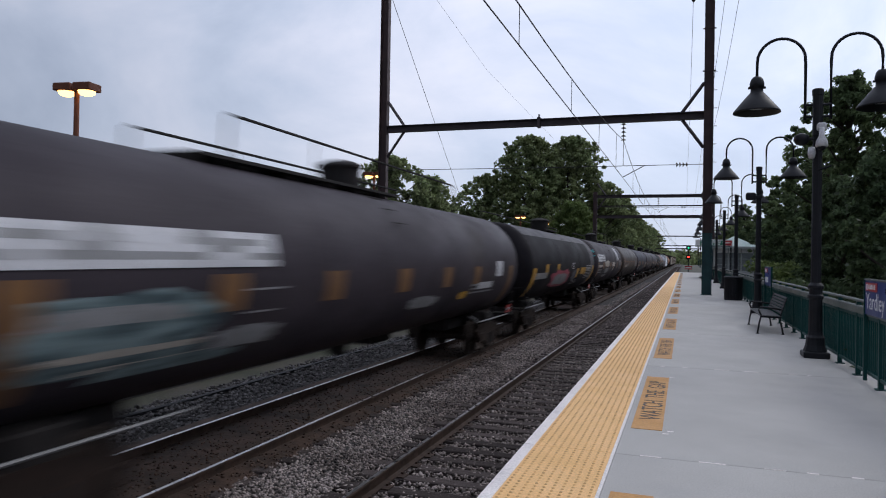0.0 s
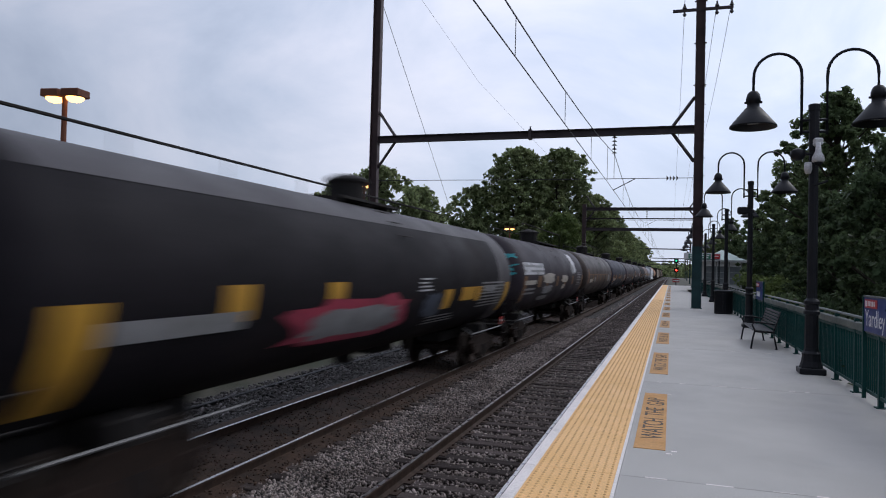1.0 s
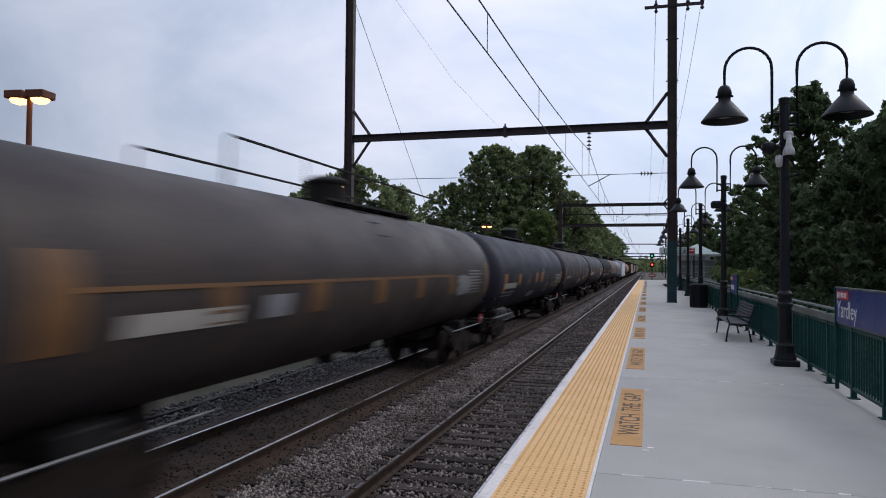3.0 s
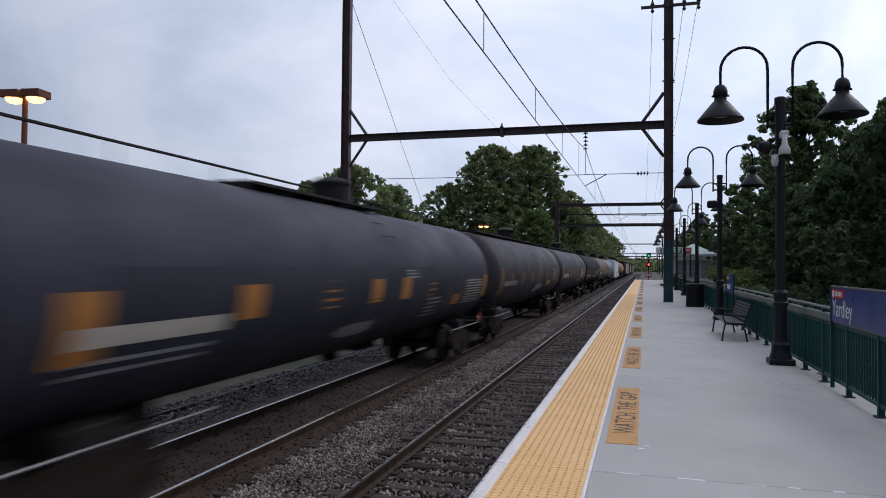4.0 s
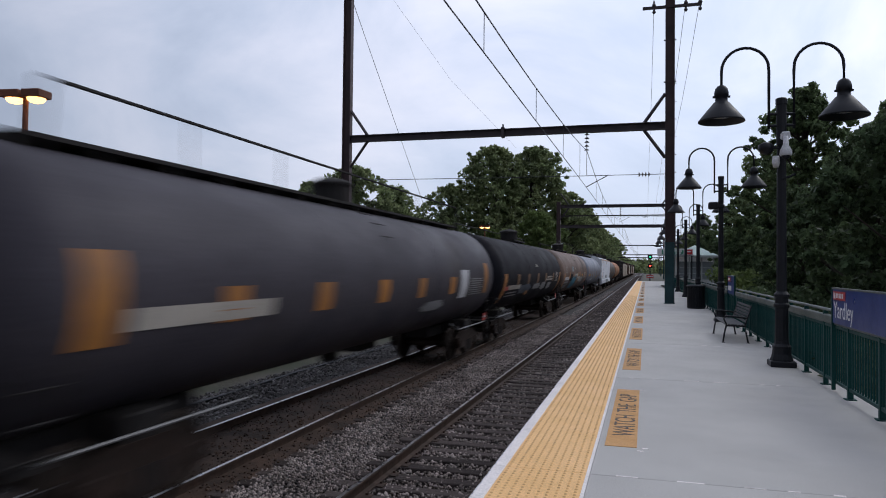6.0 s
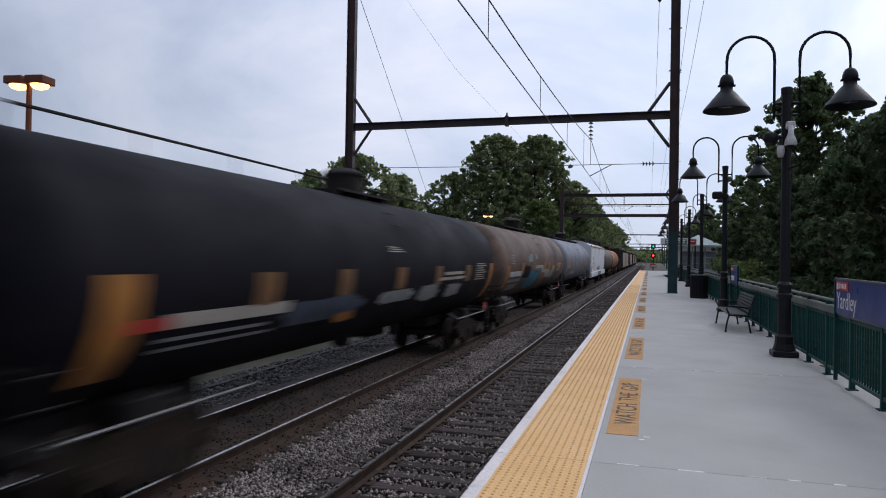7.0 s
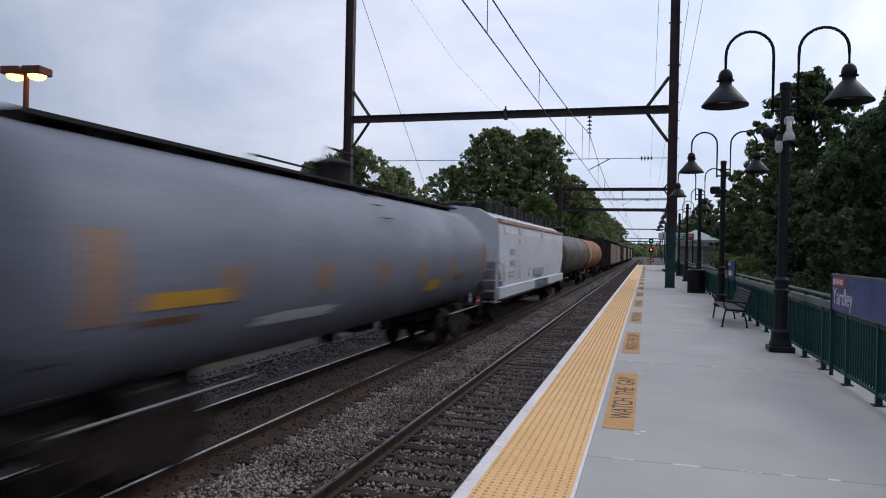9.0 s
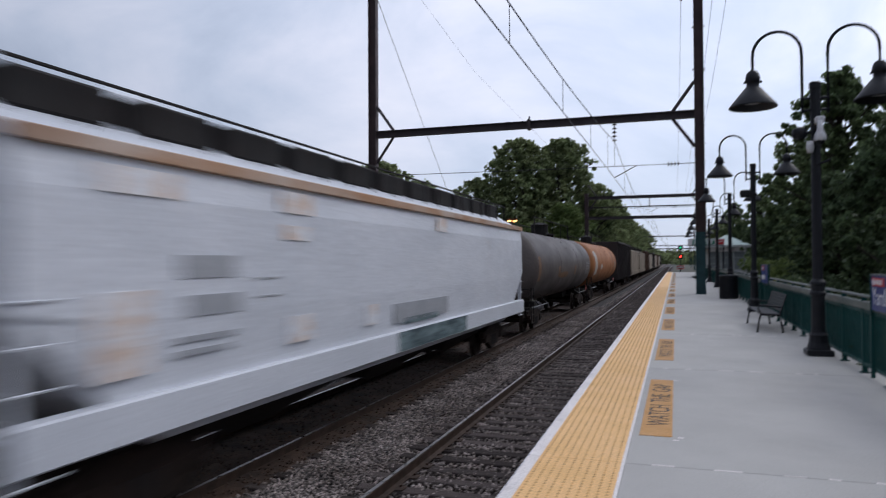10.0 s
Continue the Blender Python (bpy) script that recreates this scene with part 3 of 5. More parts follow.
def post_camera(y):
    c = empty("security_camera", "white security camera clamped to a lamp pole", "camera", "", pose(2.52, y, 0))
    bm = box(bmesh.new(), -0.03, 0.10, -0.20, -0.07, 3.62, 3.74, 0.02)
    part("junction_box", bm, CAM_WHITE, c)
    part("housing", lathe(bmesh.new(), [(0.035, 3.66), (0.045, 3.52), (0.085, 3.44), (0.095, 3.37), (0.08, 3.35)], 14, (0.03, -0.2, 0)), CAM_WHITE, c, smooth=True)
    part("lens_dome", lathe(bmesh.new(), [(0.07, 3.35), (0.05, 3.31), (0.02, 3.29)], 12, (0.03, -0.2, 0)), LAMP_BLACK, c, smooth=True)
    part("side_housing", lathe(bmesh.new(), [(0.05, 3.36), (0.06, 3.26), (0.04, 3.18)], 12, (-0.10, -0.12, 0)), CAM_WHITE, c, smooth=True)
    bm = tube(bmesh.new(), [(-0.05, -0.05, 3.5), (-0.2, -0.05, 3.52)], 0.025, 6)
    part("dome_arm", bm, LAMP_BLACK, c)
    part("dark_dome", lathe(bmesh.new(), [(0.03, 3.60), (0.11, 3.56), (0.12, 3.48), (0.08, 3.42), (0.02, 3.40)], 14, (-0.24, -0.05, 0)), LAMP_BLACK, c, "dark camera dome on an arm", smooth=True)
    part("bracket_arm", tube(bmesh.new(), [(0.0, -0.06, 3.0), (0.10, -0.08, 3.03), (0.19, -0.08, 3.07)], 0.02, 6), LAMP_BLACK, c)
    return c


post_camera(LAMP_Y[0])
cam2 = empty("floodlight", "small dark floodlight clamped to a lamp pole", "floodlight", "", pose(2.57, LAMP_Y[1], 3.35))
part("head", box(bmesh.new(), -0.36, -0.08, -0.12, 0.08, -0.02, 0.2, 0.04), LAMP_BLACK, cam2)
part("clamp", box(bmesh.new(), -0.1, 0.09, -0.09, 0.09, 0.02, 0.12, 0.01), LAMP_BLACK, cam2)

# ---- fence and station name sign ----
fence = empty("fence", "green metal picket fence with grey handrail along the platform", "fence", "", pose(FENCE_X, 0, 0))
F0, F1 = -11.8, 63.0
B0 = 3.6      # the first 300 pickets from here are single pieces
part("top_rail", tube(bmesh.new(), [(0, F0, 1.02), (0, F1, 1.02)], 0.021, 8), BAND, fence)
part("handrail_band", box(bmesh.new(), -0.035, 0.035, F0, F1, 0.845, 0.955, 0.012), BAND, fence, "broad grey-green handrail board")
part("upper_rail", box(bmesh.new(), -0.02, 0.02, F0, F1, 0.80, 0.84, 0.004), GREEN, fence)
part("bottom_rail", box(bmesh.new(), -0.02, 0.02, F0, F1, 0.10, 0.14, 0.004), GREEN, fence)
post = picket = None
i = -13
while 3.75 + i * 1.185 < F1:
    m = pose(0.0, 3.75 + i * 1.185, 0)
    if post is None:
        bm = box(bmesh.new(), -0.03, 0.03, -0.03, 0.03, 0, 1.0, 0.004)
        box(bm, -0.06, 0.06, -0.06, 0.06, 0, 0.012)
        post = part("post", bm, GREEN, fence)
        post.matrix_basis = m
    else:
        share(post, "post", m, fence)
    i += 1
for i in range(300):
    m = pose(0, B0 + 0.06 + i * 0.1, 0)
    if picket is None:
        picket = part("picket", box(bmesh.new(), -0.009, 0.009, -0.009, 0.009, 0.12, 0.82), GREEN, fence)
        picket.matrix_basis = m
    else:
        share(picket, "picket", m, fence)
bm = bmesh.new()
for i in list(range(-153, 0)) + list(range(300, 593)):
    box(bm, -0.009, 0.009, B0 + 0.06 + i * 0.1 - 0.009, B0 + 0.06 + i * 0.1 + 0.009, 0.12, 0.82)
tagged(part("distant_pickets", bm, GREEN, fence), kind="stuff")


def name_sign(y_far, length, z0, z1, text, m_x):
    s = empty("station_sign", "blue station name sign with white letters on the fence", "sign", "station signs", pose(m_x, y_far, 0))
    part("board", box(bmesh.new(), -0.012, 0.012, -length, 0, z0, z1, 0.003), BLUE, s)
    part("sign_frame", box(bmesh.new(), -0.02, 0.02, -length - 0.02, 0.02, z1, z1 + 0.02), BAND, s, "grey metal top edge")
    for y in (0.0, -length - 0.035):
        part("upright", box(bmesh.new(), -0.022, 0.022, y, y + 0.035, 0.02, z1 + 0.02), GREEN, s, "green sign upright")
    k = (z1 - z0) / 0.44
    logo = part("logo_panel", box(bmesh.new(), -0.018, -0.012, -0.62 * k, -0.06 * k, z1 - 0.135 * k, z1 - 0.025 * k), RED_S, s, "red panel with a white mark")
    bm = bmesh.new()
    for j in range(5):
        box(bm, -0.021, -0.018, -(0.25 + 0.07 * j) * k, -(0.21 + 0.07 * j) * k, z1 - 0.11 * k, z1 - 0.05 * k)
    box(bm, -0.021, -0.018, -0.17 * k, -0.09 * k, z1 - 0.12 * k, z1 - 0.045 * k)
    part("mark", bm, WHITE_S, logo)
    if text:
        letters("lettering", text, 0.31, WHITE_S, Matrix.Translation((-0.0135, -0.06, z0 + 0.075)) @ Matrix(((0, 0, -1, 0), (-1, 0, 0, 0), (0, 1, 0, 0), (0, 0, 0, 1))), s, (0.92, 0.95), 0.001, "white letters")
    else:
        bm = box(bmesh.new(), -0.0145, -0.012, -0.75 * k, -0.1 * k, z0 + 0.08 * k, z0 + 0.2 * k)
        part("lettering", bm, WHITE_S, s)
    return s


name_sign(10.26, 2.9, 0.875, 1.305, "Yardley", FENCE_X - 0.04)
name_sign(22.2, 1.55, 0.86, 1.36, "", FENCE_X - 0.04)

# ---- railing across the tracks ----
rail2 = empty("metal_railing", "black metal picket railing beyond the train", "fence", "", pose(-11.0, 0, 0))
part("top_rail", box(bmesh.new(), -0.025, 0.025, 2, 90, 0.70, 0.75), LAMP_BLACK, rail2)
part("bottom_rail", box(bmesh.new(), -0.025, 0.025, 2, 90, -1.2, -1.15), LAMP_BLACK, rail2)
bm = bmesh.new()
for i in range(580):
    box(bm, -0.01, 0.01, 2.1 + i * 0.15 - 0.01, 2.1 + i * 0.15 + 0.01, -1.55, 0.72)
tagged(part("pickets", bm, LAMP_BLACK, rail2), kind="stuff")

# ---- bench and bin ----
bench = empty("bench", "black metal slatted bench beside the fence", "bench", "", pose(2.25, 17.3, 0))
for y in (-1.08, 1.08):
    bm = tube(bmesh.new(), [(-0.25, y, 0.012), (-0.22, y, 0.22), (-0.18, y, 0.38)], 0.018, 8)
    tube(bm, [(0.24, y, 0.012), (0.20, y, 0.22), (0.18, y, 0.38), (0.30, y, 0.78)], 0.018, 8)
    tube(bm, [(-0.2, y, 0.36), (0.2, y, 0.35)], 0.018, 8)
    for x in (-0.25, 0.24):
        cyl(bm, (x, y, 0.0), (x, y, 0.012), 0.035, n=8)
    part("leg_frame", bm, LAMP_BLACK, bench, smooth=True)
for y in (-1.1, 1.1):
    pts = [(-0.18, y, 0.38), (-0.24, y, 0.50), (-0.20, y, 0.56), (-0.05, y, 0.555), (0.22, y, 0.52)]
    part("armrest", tube(bmesh.new(), pts, 0.018, 8), LAMP_BLACK, bench, smooth=True)
slat = None
for j in range(7):
    m = pose(-0.21 + j * 0.065, 0, 0.395 - 0.004 * j)
    if slat is None:
        slat = part("slat", box(bmesh.new(), -0.024, 0.024, -1.17, 1.17, -0.008, 0.008, 0.004), LAMP_BLACK, bench)
        slat.matrix_basis = m
    else:
        share(slat, "slat", m, bench)
for j in range(6):
    share(slat, "slat", pose(0.195 + j * 0.02, 0, 0.45 + j * 0.062, 0, -72, 0), bench)

bin_ = empty("litter_bin", "black slatted round litter bin on the platform", "bin", "", pose(2.34, 29.75, 0))
part("liner", lathe(bmesh.new(), [(0.29, 0.03), (0.30, 0.80)], 16), LAMP_BLACK, bin_)
part("rim", lathe(bmesh.new(), [(0.31, 0.83), (0.36, 0.84), (0.365, 0.90), (0.30, 0.93), (0.17, 0.92), (0.17, 0.85)], 20), LAMP_BLACK, bin_, smooth=True)
part("foot_ring", lathe(bmesh.new(), [(0.33, 0.0), (0.34, 0.05), (0.30, 0.06)], 20), LAMP_BLACK, bin_)
bs = None
for j in range(24):
    m = pose(0, 0, 0, 0, 0, j * 15)
    if bs is None:
        bs = part("slat", box(bmesh.new(), 0.322, 0.338, -0.026, 0.026, 0.04, 0.85), LAMP_BLACK, bin_)
    else:
        share(bs, "slat", m, bin_)

# ---- shelter, board, signals ----
hut = empty("platform_shelter", "small platform shelter with glazed walls and pale green hipped roof", "shelter", "", pose(4.5, 66.0, 0))
bm = bmesh.new()
v = [bm.verts.new(p) for p in ((-1.9, -2.6, 2.7), (1.9, -2.6, 2.7), (1.9, 3.6, 2.7), (-1.9, 3.6, 2.7), (0, -0.9, 3.65), (0, 1.9, 3.65))]
for q in ((0, 1, 4), (1, 2, 5, 4), (2, 3, 5), (3, 0, 4, 5), (3, 2, 1, 0)):
    bm.faces.new([v[k] for k in q])
part("roof", bm, ROOF, hut)
bm = bmesh.new()
for a in ((-1.9, 1.9, -2.64, -2.58), (-1.9, 1.9, 3.58, 3.64)):
    box(bm, a[0], a[1], a[2], a[3], 2.56, 2.74)
for x in (-1.9, 1.84):
    box(bm, x, x + 0.06, -2.58, 3.58, 2.56, 2.74)
part("fascia", bm, CREAM_W, hut)
for x in (-1.45, -0.5, 0.5, 1.45):
    for y in (-2.1, 3.1):
        part("upright", box(bmesh.new(), x - 0.05, x + 0.05, y - 0.05, y + 0.05, 0, 2.7), CREAM_W, hut)
for x in (-1.4, -0.45, 0.55):
    for z0, z1 in ((0.7, 1.18), (1.22, 1.68), (1.72, 2.18)):
        part("pane", box(bmesh.new(), x, x + 0.85, -2.11, -2.09, z0, z1), GLASS, hut, "grey glass pane")
part("header_panel", box(bmesh.new(), -1.45, 1.45, -2.12, -2.08, 2.22, 2.7), WHITE_S, hut)
part("low_wall", box(bmesh.new(), -1.5, 1.5, -2.14, -2.06, 0, 0.7), CREAM_W, hut)
part("side_wall", box(bmesh.new(), -1.48, -1.42, -2.05, 3.05, 0, 2.6), CREAM_W, hut)
part("back_wall", box(bmesh.new(), 1.42, 1.48, -2.05, 3.05, 0, 2.6), CREAM_W, hut)
for z in (1.2, 1.7, 2.2):
    part("glazing_bar", box(bmesh.new(), -1.45, 1.45, -2.13, -2.07, z - 0.02, z + 0.02), CREAM_W, hut)
bm = box(bmesh.new(), -2.7, 3.0, -5.5, 6, -1.9, 0)
part("floor_slab", bm, WALL_CONC, hut, "concrete slab under the shelter")

board = empty("overhead_sign", "long pale overhead sign with green and red panels on posts", "sign", "", pose(2.72, 60.0, 0))
part("board", box(bmesh.new(), -1.4, 1.35, -0.08, 0.08, 2.62, 3.2, 0.01), WHITE_S, board)
for x0, x1, mt, nm in ((-1.05, 0.62, SIGN_GREEN, "green_panel"), (0.68, 1.3, RED_S, "red_panel")):
    part(nm, box(bmesh.new(), x0, x1, -0.09, -0.081, 2.74, 3.12), mt, board)
part("lower_panel", box(bmesh.new(), -1.3, 1.3, -0.088, -0.081, 2.65, 2.71), GREEN_POST, board, "dark green strip")
for x0, x1, z0, z1 in ((-1.3, -1.12, 2.8, 3.08), (-0.95, -0.35, 2.96, 3.06), (-0.28, 0.5, 2.96, 3.06), (-0.95, -0.1, 2.8, 2.89), (0.0, 0.45, 2.8, 2.89), (0.76, 1.2, 2.92, 3.0)):
    part("lettering", box(bmesh.new(), x0, x1, -0.096, -0.091, z0, z1), WHITE_S, board)
for x in (0.2, 1.25):
    part("post", box(bmesh.new(), x - 0.05, x + 0.05, -0.05, 0.05, 0, 2.62), LAMP_BLACK, board)


def signal(x, y, heads, label):
    s = empty("railway_signal", label, "signal", "railway signals", pose(x, y, 0))
    part("mast", cyl(bmesh.new(), (0, 0, -1.7), (0, 0, 3.5), 0.07), LAMP_BLACK, s)
    for z, mt in heads:
        h = part("signal_head", box(bmesh.new(), -0.3, 0.3, -0.12, 0.1, z - 0.3, z + 0.3, 0.05), LAMP_BLACK, s)
        part("lens", lathe(bmesh.new(), [(0.02, -0.17), (0.09, -0.16), (0.13, -0.125)], 14, (0, 0, z), "y"), mt, h, "lit signal lens")
        part("hood", cyl(bmesh.new(), (0, -0.35, z), (0, -0.12, z), 0.17, n=14, caps=False), LAMP_BLACK, h)
    bm = box(bmesh.new(), -0.45, 0.45, -0.1, -0.07, 0.3, 0.75)
    part("plate", bm, RED_S, s, "red and white plate")
    part("plate_bar", box(bmesh.new(), -0.4, 0.4, -0.11, -0.1, 0.45, 0.6), WHITE_S, s)
    return s


signal(1.0, 101, ((1.95, SIG_RED), (3.2, SIG_GREEN)), "wayside railway signal showing green above red")

# ---- car park lights ----
def lot_lamp(m):
    p = empty("parking_lot_light", "brown twin-head car park light glowing sodium orange", "lamp", "car park lights", m)
    part("pole", lathe(bmesh.new(), [(0.11, -8.0), (0.075, 0.1)], 10), LOT_BROWN, p)
    for s in (-1, 1):
        h = part("lamp_head", box(bmesh.new(), s * 0.05, s * 0.64, -0.29, 0.29, 0.0, 0.23, 0.02), LOT_BROWN, p)
        part("lens", lathe(bmesh.new(), [(0.26, -0.002), (0.245, -0.06), (0.18, -0.12), (0.08, -0.15), (0.005, -0.155)], 16, (s * 0.345, 0, 0)), SODIUM, h, "glowing orange drop lens", smooth=True)
    return p


ll = lot_lamp(pose(-17.3, 16.8, 6.4, 0, 0, 8))
for x, y in ((-17.72, 39.76), (-18.38, 83.84), (-18.34, 100.7)):
    copy_thing(ll, pose(x, y, 6.4, 0, 0, 8))

# ---- trees ----
def leaves(centres, radii, per, size, rng, flat=0.75):
    """Leaf quads in puffs: denser towards each puff's skin."""
    n = len(centres) * per
    c = np.repeat(centres, per, 0)
    r = np.repeat(radii, per)[:, None]
    d = rng.normal(size=(n, 3))
    d /= np.linalg.norm(d, axis=1)[:, None]
    p = c + d * r * (rng.random((n, 1)) ** 0.45) * np.array([1, 1, flat])
    u = rng.normal(size=(n, 3))
    u /= np.linalg.norm(u, axis=1)[:, None]
    w = np.cross(u, rng.normal(size=(n, 3)))
    w /= np.linalg.norm(w, axis=1)[:, None]
    s = (size * rng.uniform(0.6, 1.3, n))[:, None]
    q = np.stack([p - u * s, p + w * s * 0.55 + u * s * 0.1, p + u * s, p - w * s * 0.55 + u * s * 0.1], 1)
    return q.reshape(-1, 3), np.arange(n * 4).reshape(-1, 4)


def tree(name, label, height, spread, low, mat, seed, puffs=70, per=220, leaf=0.16, group="trees beside the railway", clump=(0.05, 0.16)):
    """A tapered trunk with limbs and a crown of leaf clumps from low to height."""
    rng = np.random.default_rng(seed)
    t = empty(name, label, "tree", group)
    bm = bmesh.new()
    tr = 0.018 * height + 0.05
    lean = rng.uniform(-0.04, 0.04, 2) * height
    tube(bm, [(0, 0, -0.3), (lean[0] * 0.3, lean[1] * 0.3, height * 0.3), (lean[0] * 0.7, lean[1] * 0.7, height * 0.6), (lean[0], lean[1], height * 0.88)], tr, 8, tr * 0.25)
    cs, rs = [], []
    for k in range(puffs):
        u = (k + rng.random()) / puffs
        z = low + (height - low) * (u ** 0.85)
        prof = (math.sin(math.pi * min(1, (z - low) / (height - low) * 0.86 + 0.12)) ** 0.6)
        a = k * 2.399 + rng.uniform(-0.5, 0.5)
        lobe = 0.70 + 0.46 * math.sin(2.0 * a + seed) * math.sin(z * 5.0 / height + seed * 0.7) + 0.16 * math.sin(5 * a + z)
        rad = spread * prof * lobe * (0.35 + 0.75 * rng.random() ** 0.6)
        cs.append((rad * math.cos(a), rad * math.sin(a), z + rng.uniform(-0.3, 0.3)))
        rs.append(spread * rng.uniform(*clump))
    for k in range(0, puffs, 11):
        x, y, z = cs[k]
        zb = max(low * 0.6, z - 0.35 * math.hypot(x, y) - 0.8)
        zb = min(zb, height * 0.8)
        tube(bm, [(0, 0, zb), (x * 0.5, y * 0.5, zb + (z - zb) * 0.4), (x, y, z)], tr * 0.3, 5, tr * 0.06)
    part("trunk", bm, BARK, t)
    v, f = leaves(np.array(cs), np.array(rs), per, leaf, rng)
    raw("crown", v, f, mat, t)
    return t


def plant(src, spots):
    """Copies of a tree at (x, y, z, turn, size)."""
    for k, (x, y, z, a, s) in enumerate(spots):
        if k == 0:
            src.matrix_basis = pose(x, y, z, 0, 0, a)
            src.scale = (s, s, s)
        else:
            src.scale = (s, s, s)
            copy_thing(src, pose(x, y, z, 0, 0, a))
    s = spots[0][4]
    src.scale = (s, s, s)


t1 = tree("broadleaf_tree", "tall dark green broadleaf tree behind the fence", 10.8, 2.9, 0.8, LEAF_M, 11, 430, 80, 0.115, clump=(0.04, 0.13))
plant(t1, [(7.2, 34.5, -1.4, 0, 1.0), (8.3, 47, -1.4, 70, 0.92), (9.0, 66, -1.4, 200, 0.90), (9.5, 86, -1.4, 20, 0.92), (8.5, 110, -1.4, 110, 1.0), (12.5, 40, -1.4, 150, 1.05), (10.5, 26, -1.4, 250, 0.95)])
t2 = tree("broadleaf_tree", "bushy dark green broadleaf tree behind the fence", 7.4, 2.6, 0.3, LEAF_D, 12, 380, 112, 0.095)
plant(t2, [(6.9, 18.5, -1.4, 0, 1.0), (7.4, 25.5, -1.4, 80, 0.98), (7.6, 40.5, -1.4, 160, 0.95), (7.6, 56, -1.4, 220, 0.9), (8.2, 76, -1.4, 300, 0.9), (9.3, 13.0, -1.4, 40, 1.1), (8.4, 98, -1.4, 10, 1.0), (11, 20, -1.4, 250, 1.15), (6.3, 30, -1.4, 100, 0.8)])
big = tree("broadleaf_tree", "large spreading green broadleaf tree beyond the car park", 22, 6.9, 2.5, LEAF, 13, 900, 44, 0.25, clump=(0.035, 0.115))
plant(big, [(-23.4, 112, -1.5, 0, 1.02), (-17.3, 117, -1.5, 120, 1.04), (-50, 100, -1.5, 60, 0.72), (-12.6, 152, -1.5, 200, 0.74)])
mid = tree("broadleaf_tree", "round green broadleaf tree beyond the car park", 13, 5.0, 0.8, LEAF, 14, 520, 30, 0.235, clump=(0.04, 0.13))
plant(mid, [(-30.6, 72, -1.5, 0, 1.06), (-27.2, 76, -1.5, 90, 0.92), (-29.5, 109, -1.5, 200, 1.22), (-12.4, 121, -1.5, 310, 1.2), (-25.8, 72, -1.5, 50, 0.72), (-33, 110, -1.5, 30, 0.8), (-11.5, 172, -1.5, 80, 1.1), (-12, 196, -1.5, 300, 1.1), (-39.3, 75, -1.5, 140, 0.86),
            (-12.5, 222, -1.5, 200, 1.1), (-12.5, 252, -1.5, 60, 1.1), (-13, 285, -1.5, 0, 1.2), (-14, 330, -1.5, 140, 1.25), (-16, 380, -1.5, 260, 1.3), (-26, 135, -1.5, 77, 1.1), (6.2, 116, -1.5, 20, 0.6), (7.0, 128, -1.5, 160, 0.68), (8.0, 146, -1.5, 260, 0.75), (9.5, 135, -1.5, 33, 0.8), (10, 170, -1.5, 133, 0.85), (12, 215, -1.5, 233, 0.9), (14, 270, -1.5, 310, 1.0), (17, 340, -1.5, 10, 1.1)])
light = tree("broadleaf_tree", "lighter yellow-green round tree beyond the car park", 10.5, 4.2, 0.3, LEAF_Y, 15, 260, 85, 0.22)
plant(light, [(-14.2, 99, -1.5, 0, 1.0), (-21.5, 103, -1.5, 40, 0.8), (-28.0, 66, -1.5, 40, 0.7)])


def shrub(label, h, r, mat, seed, leaf):
    rng = np.random.default_rng(seed)
    t = empty("shrub", label, "shrub", "shrubs behind the fence")
    k = 26
    cs = np.stack([rng.uniform(-r, r, k), rng.uniform(-r, r, k), rng.uniform(0.2, 1, k) * h * 0.8], 1)
    bm = bmesh.new()
    for q in cs[::3]:
        tube(bm, [(0, 0, -0.2), (q[0] * 0.4, q[1] * 0.4, q[2] * 0.6), tuple(q)], 0.03, 5, 0.008)
    part("stems", bm, BARK, t)
    v, f = leaves(cs, rng.uniform(0.25, 0.5, k) * r, 170, leaf, rng)
    raw("foliage", v, f, mat, t)
    return t


s1 = shrub("low leafy dark green shrub behind the fence", 2.3, 1.3, LEAF_D, 21, 0.09)
plant(s1, [(4.9, 9.0, -1.3, 0, 1.0), (4.7, 11.5, -1.3, 50, 1.05), (5.0, 14.2, -1.3, 90, 1.1), (4.8, 17, -1.3, 150, 1.0), (5.1, 20, -1.3, 200, 1.1), (4.9, 23.5, -1.3, 260, 1.0), (5.2, 27, -1.3, 10, 1.15), (5.6, 6.5, -1.3, 70, 1.1), (6.4, 11, -1.3, 130, 1.3), (6.6, 15.5, -1.3, 170, 1.3)])
s2 = shrub("yellow-green sprouting shrub behind the fence", 2.6, 1.3, LEAF_Y, 22, 0.10)
plant(s2, [(5.6, 31, -1.2, 0, 1.0), (5.9, 35, -1.2, 60, 1.15), (4.6, 15.6, -1.4, 60, 0.75), (6.0, 42, -1.2, 100, 1.2)])
rng = np.random.default_rng(31)
gc = np.stack([rng.uniform(3.4, 14, 700), rng.uniform(4, 100, 700), rng.uniform(-1.5, -1.1, 700)], 1)
v, f = leaves(gc, rng.uniform(0.3, 0.8, 700), 60, 0.10, rng, 0.5)
tagged(raw("undergrowth", v, f, LEAF_D), "tangled dark green undergrowth behind the fence", "undergrowth", kind="stuff")
rng = np.random.default_rng(32)
gc = np.stack([rng.uniform(14, 26, 500), rng.uniform(0, 120, 500), rng.uniform(-1, 8.0, 500)], 1)
v, f = leaves(gc, rng.uniform(1.0, 2.0, 500), 90, 0.3, rng)
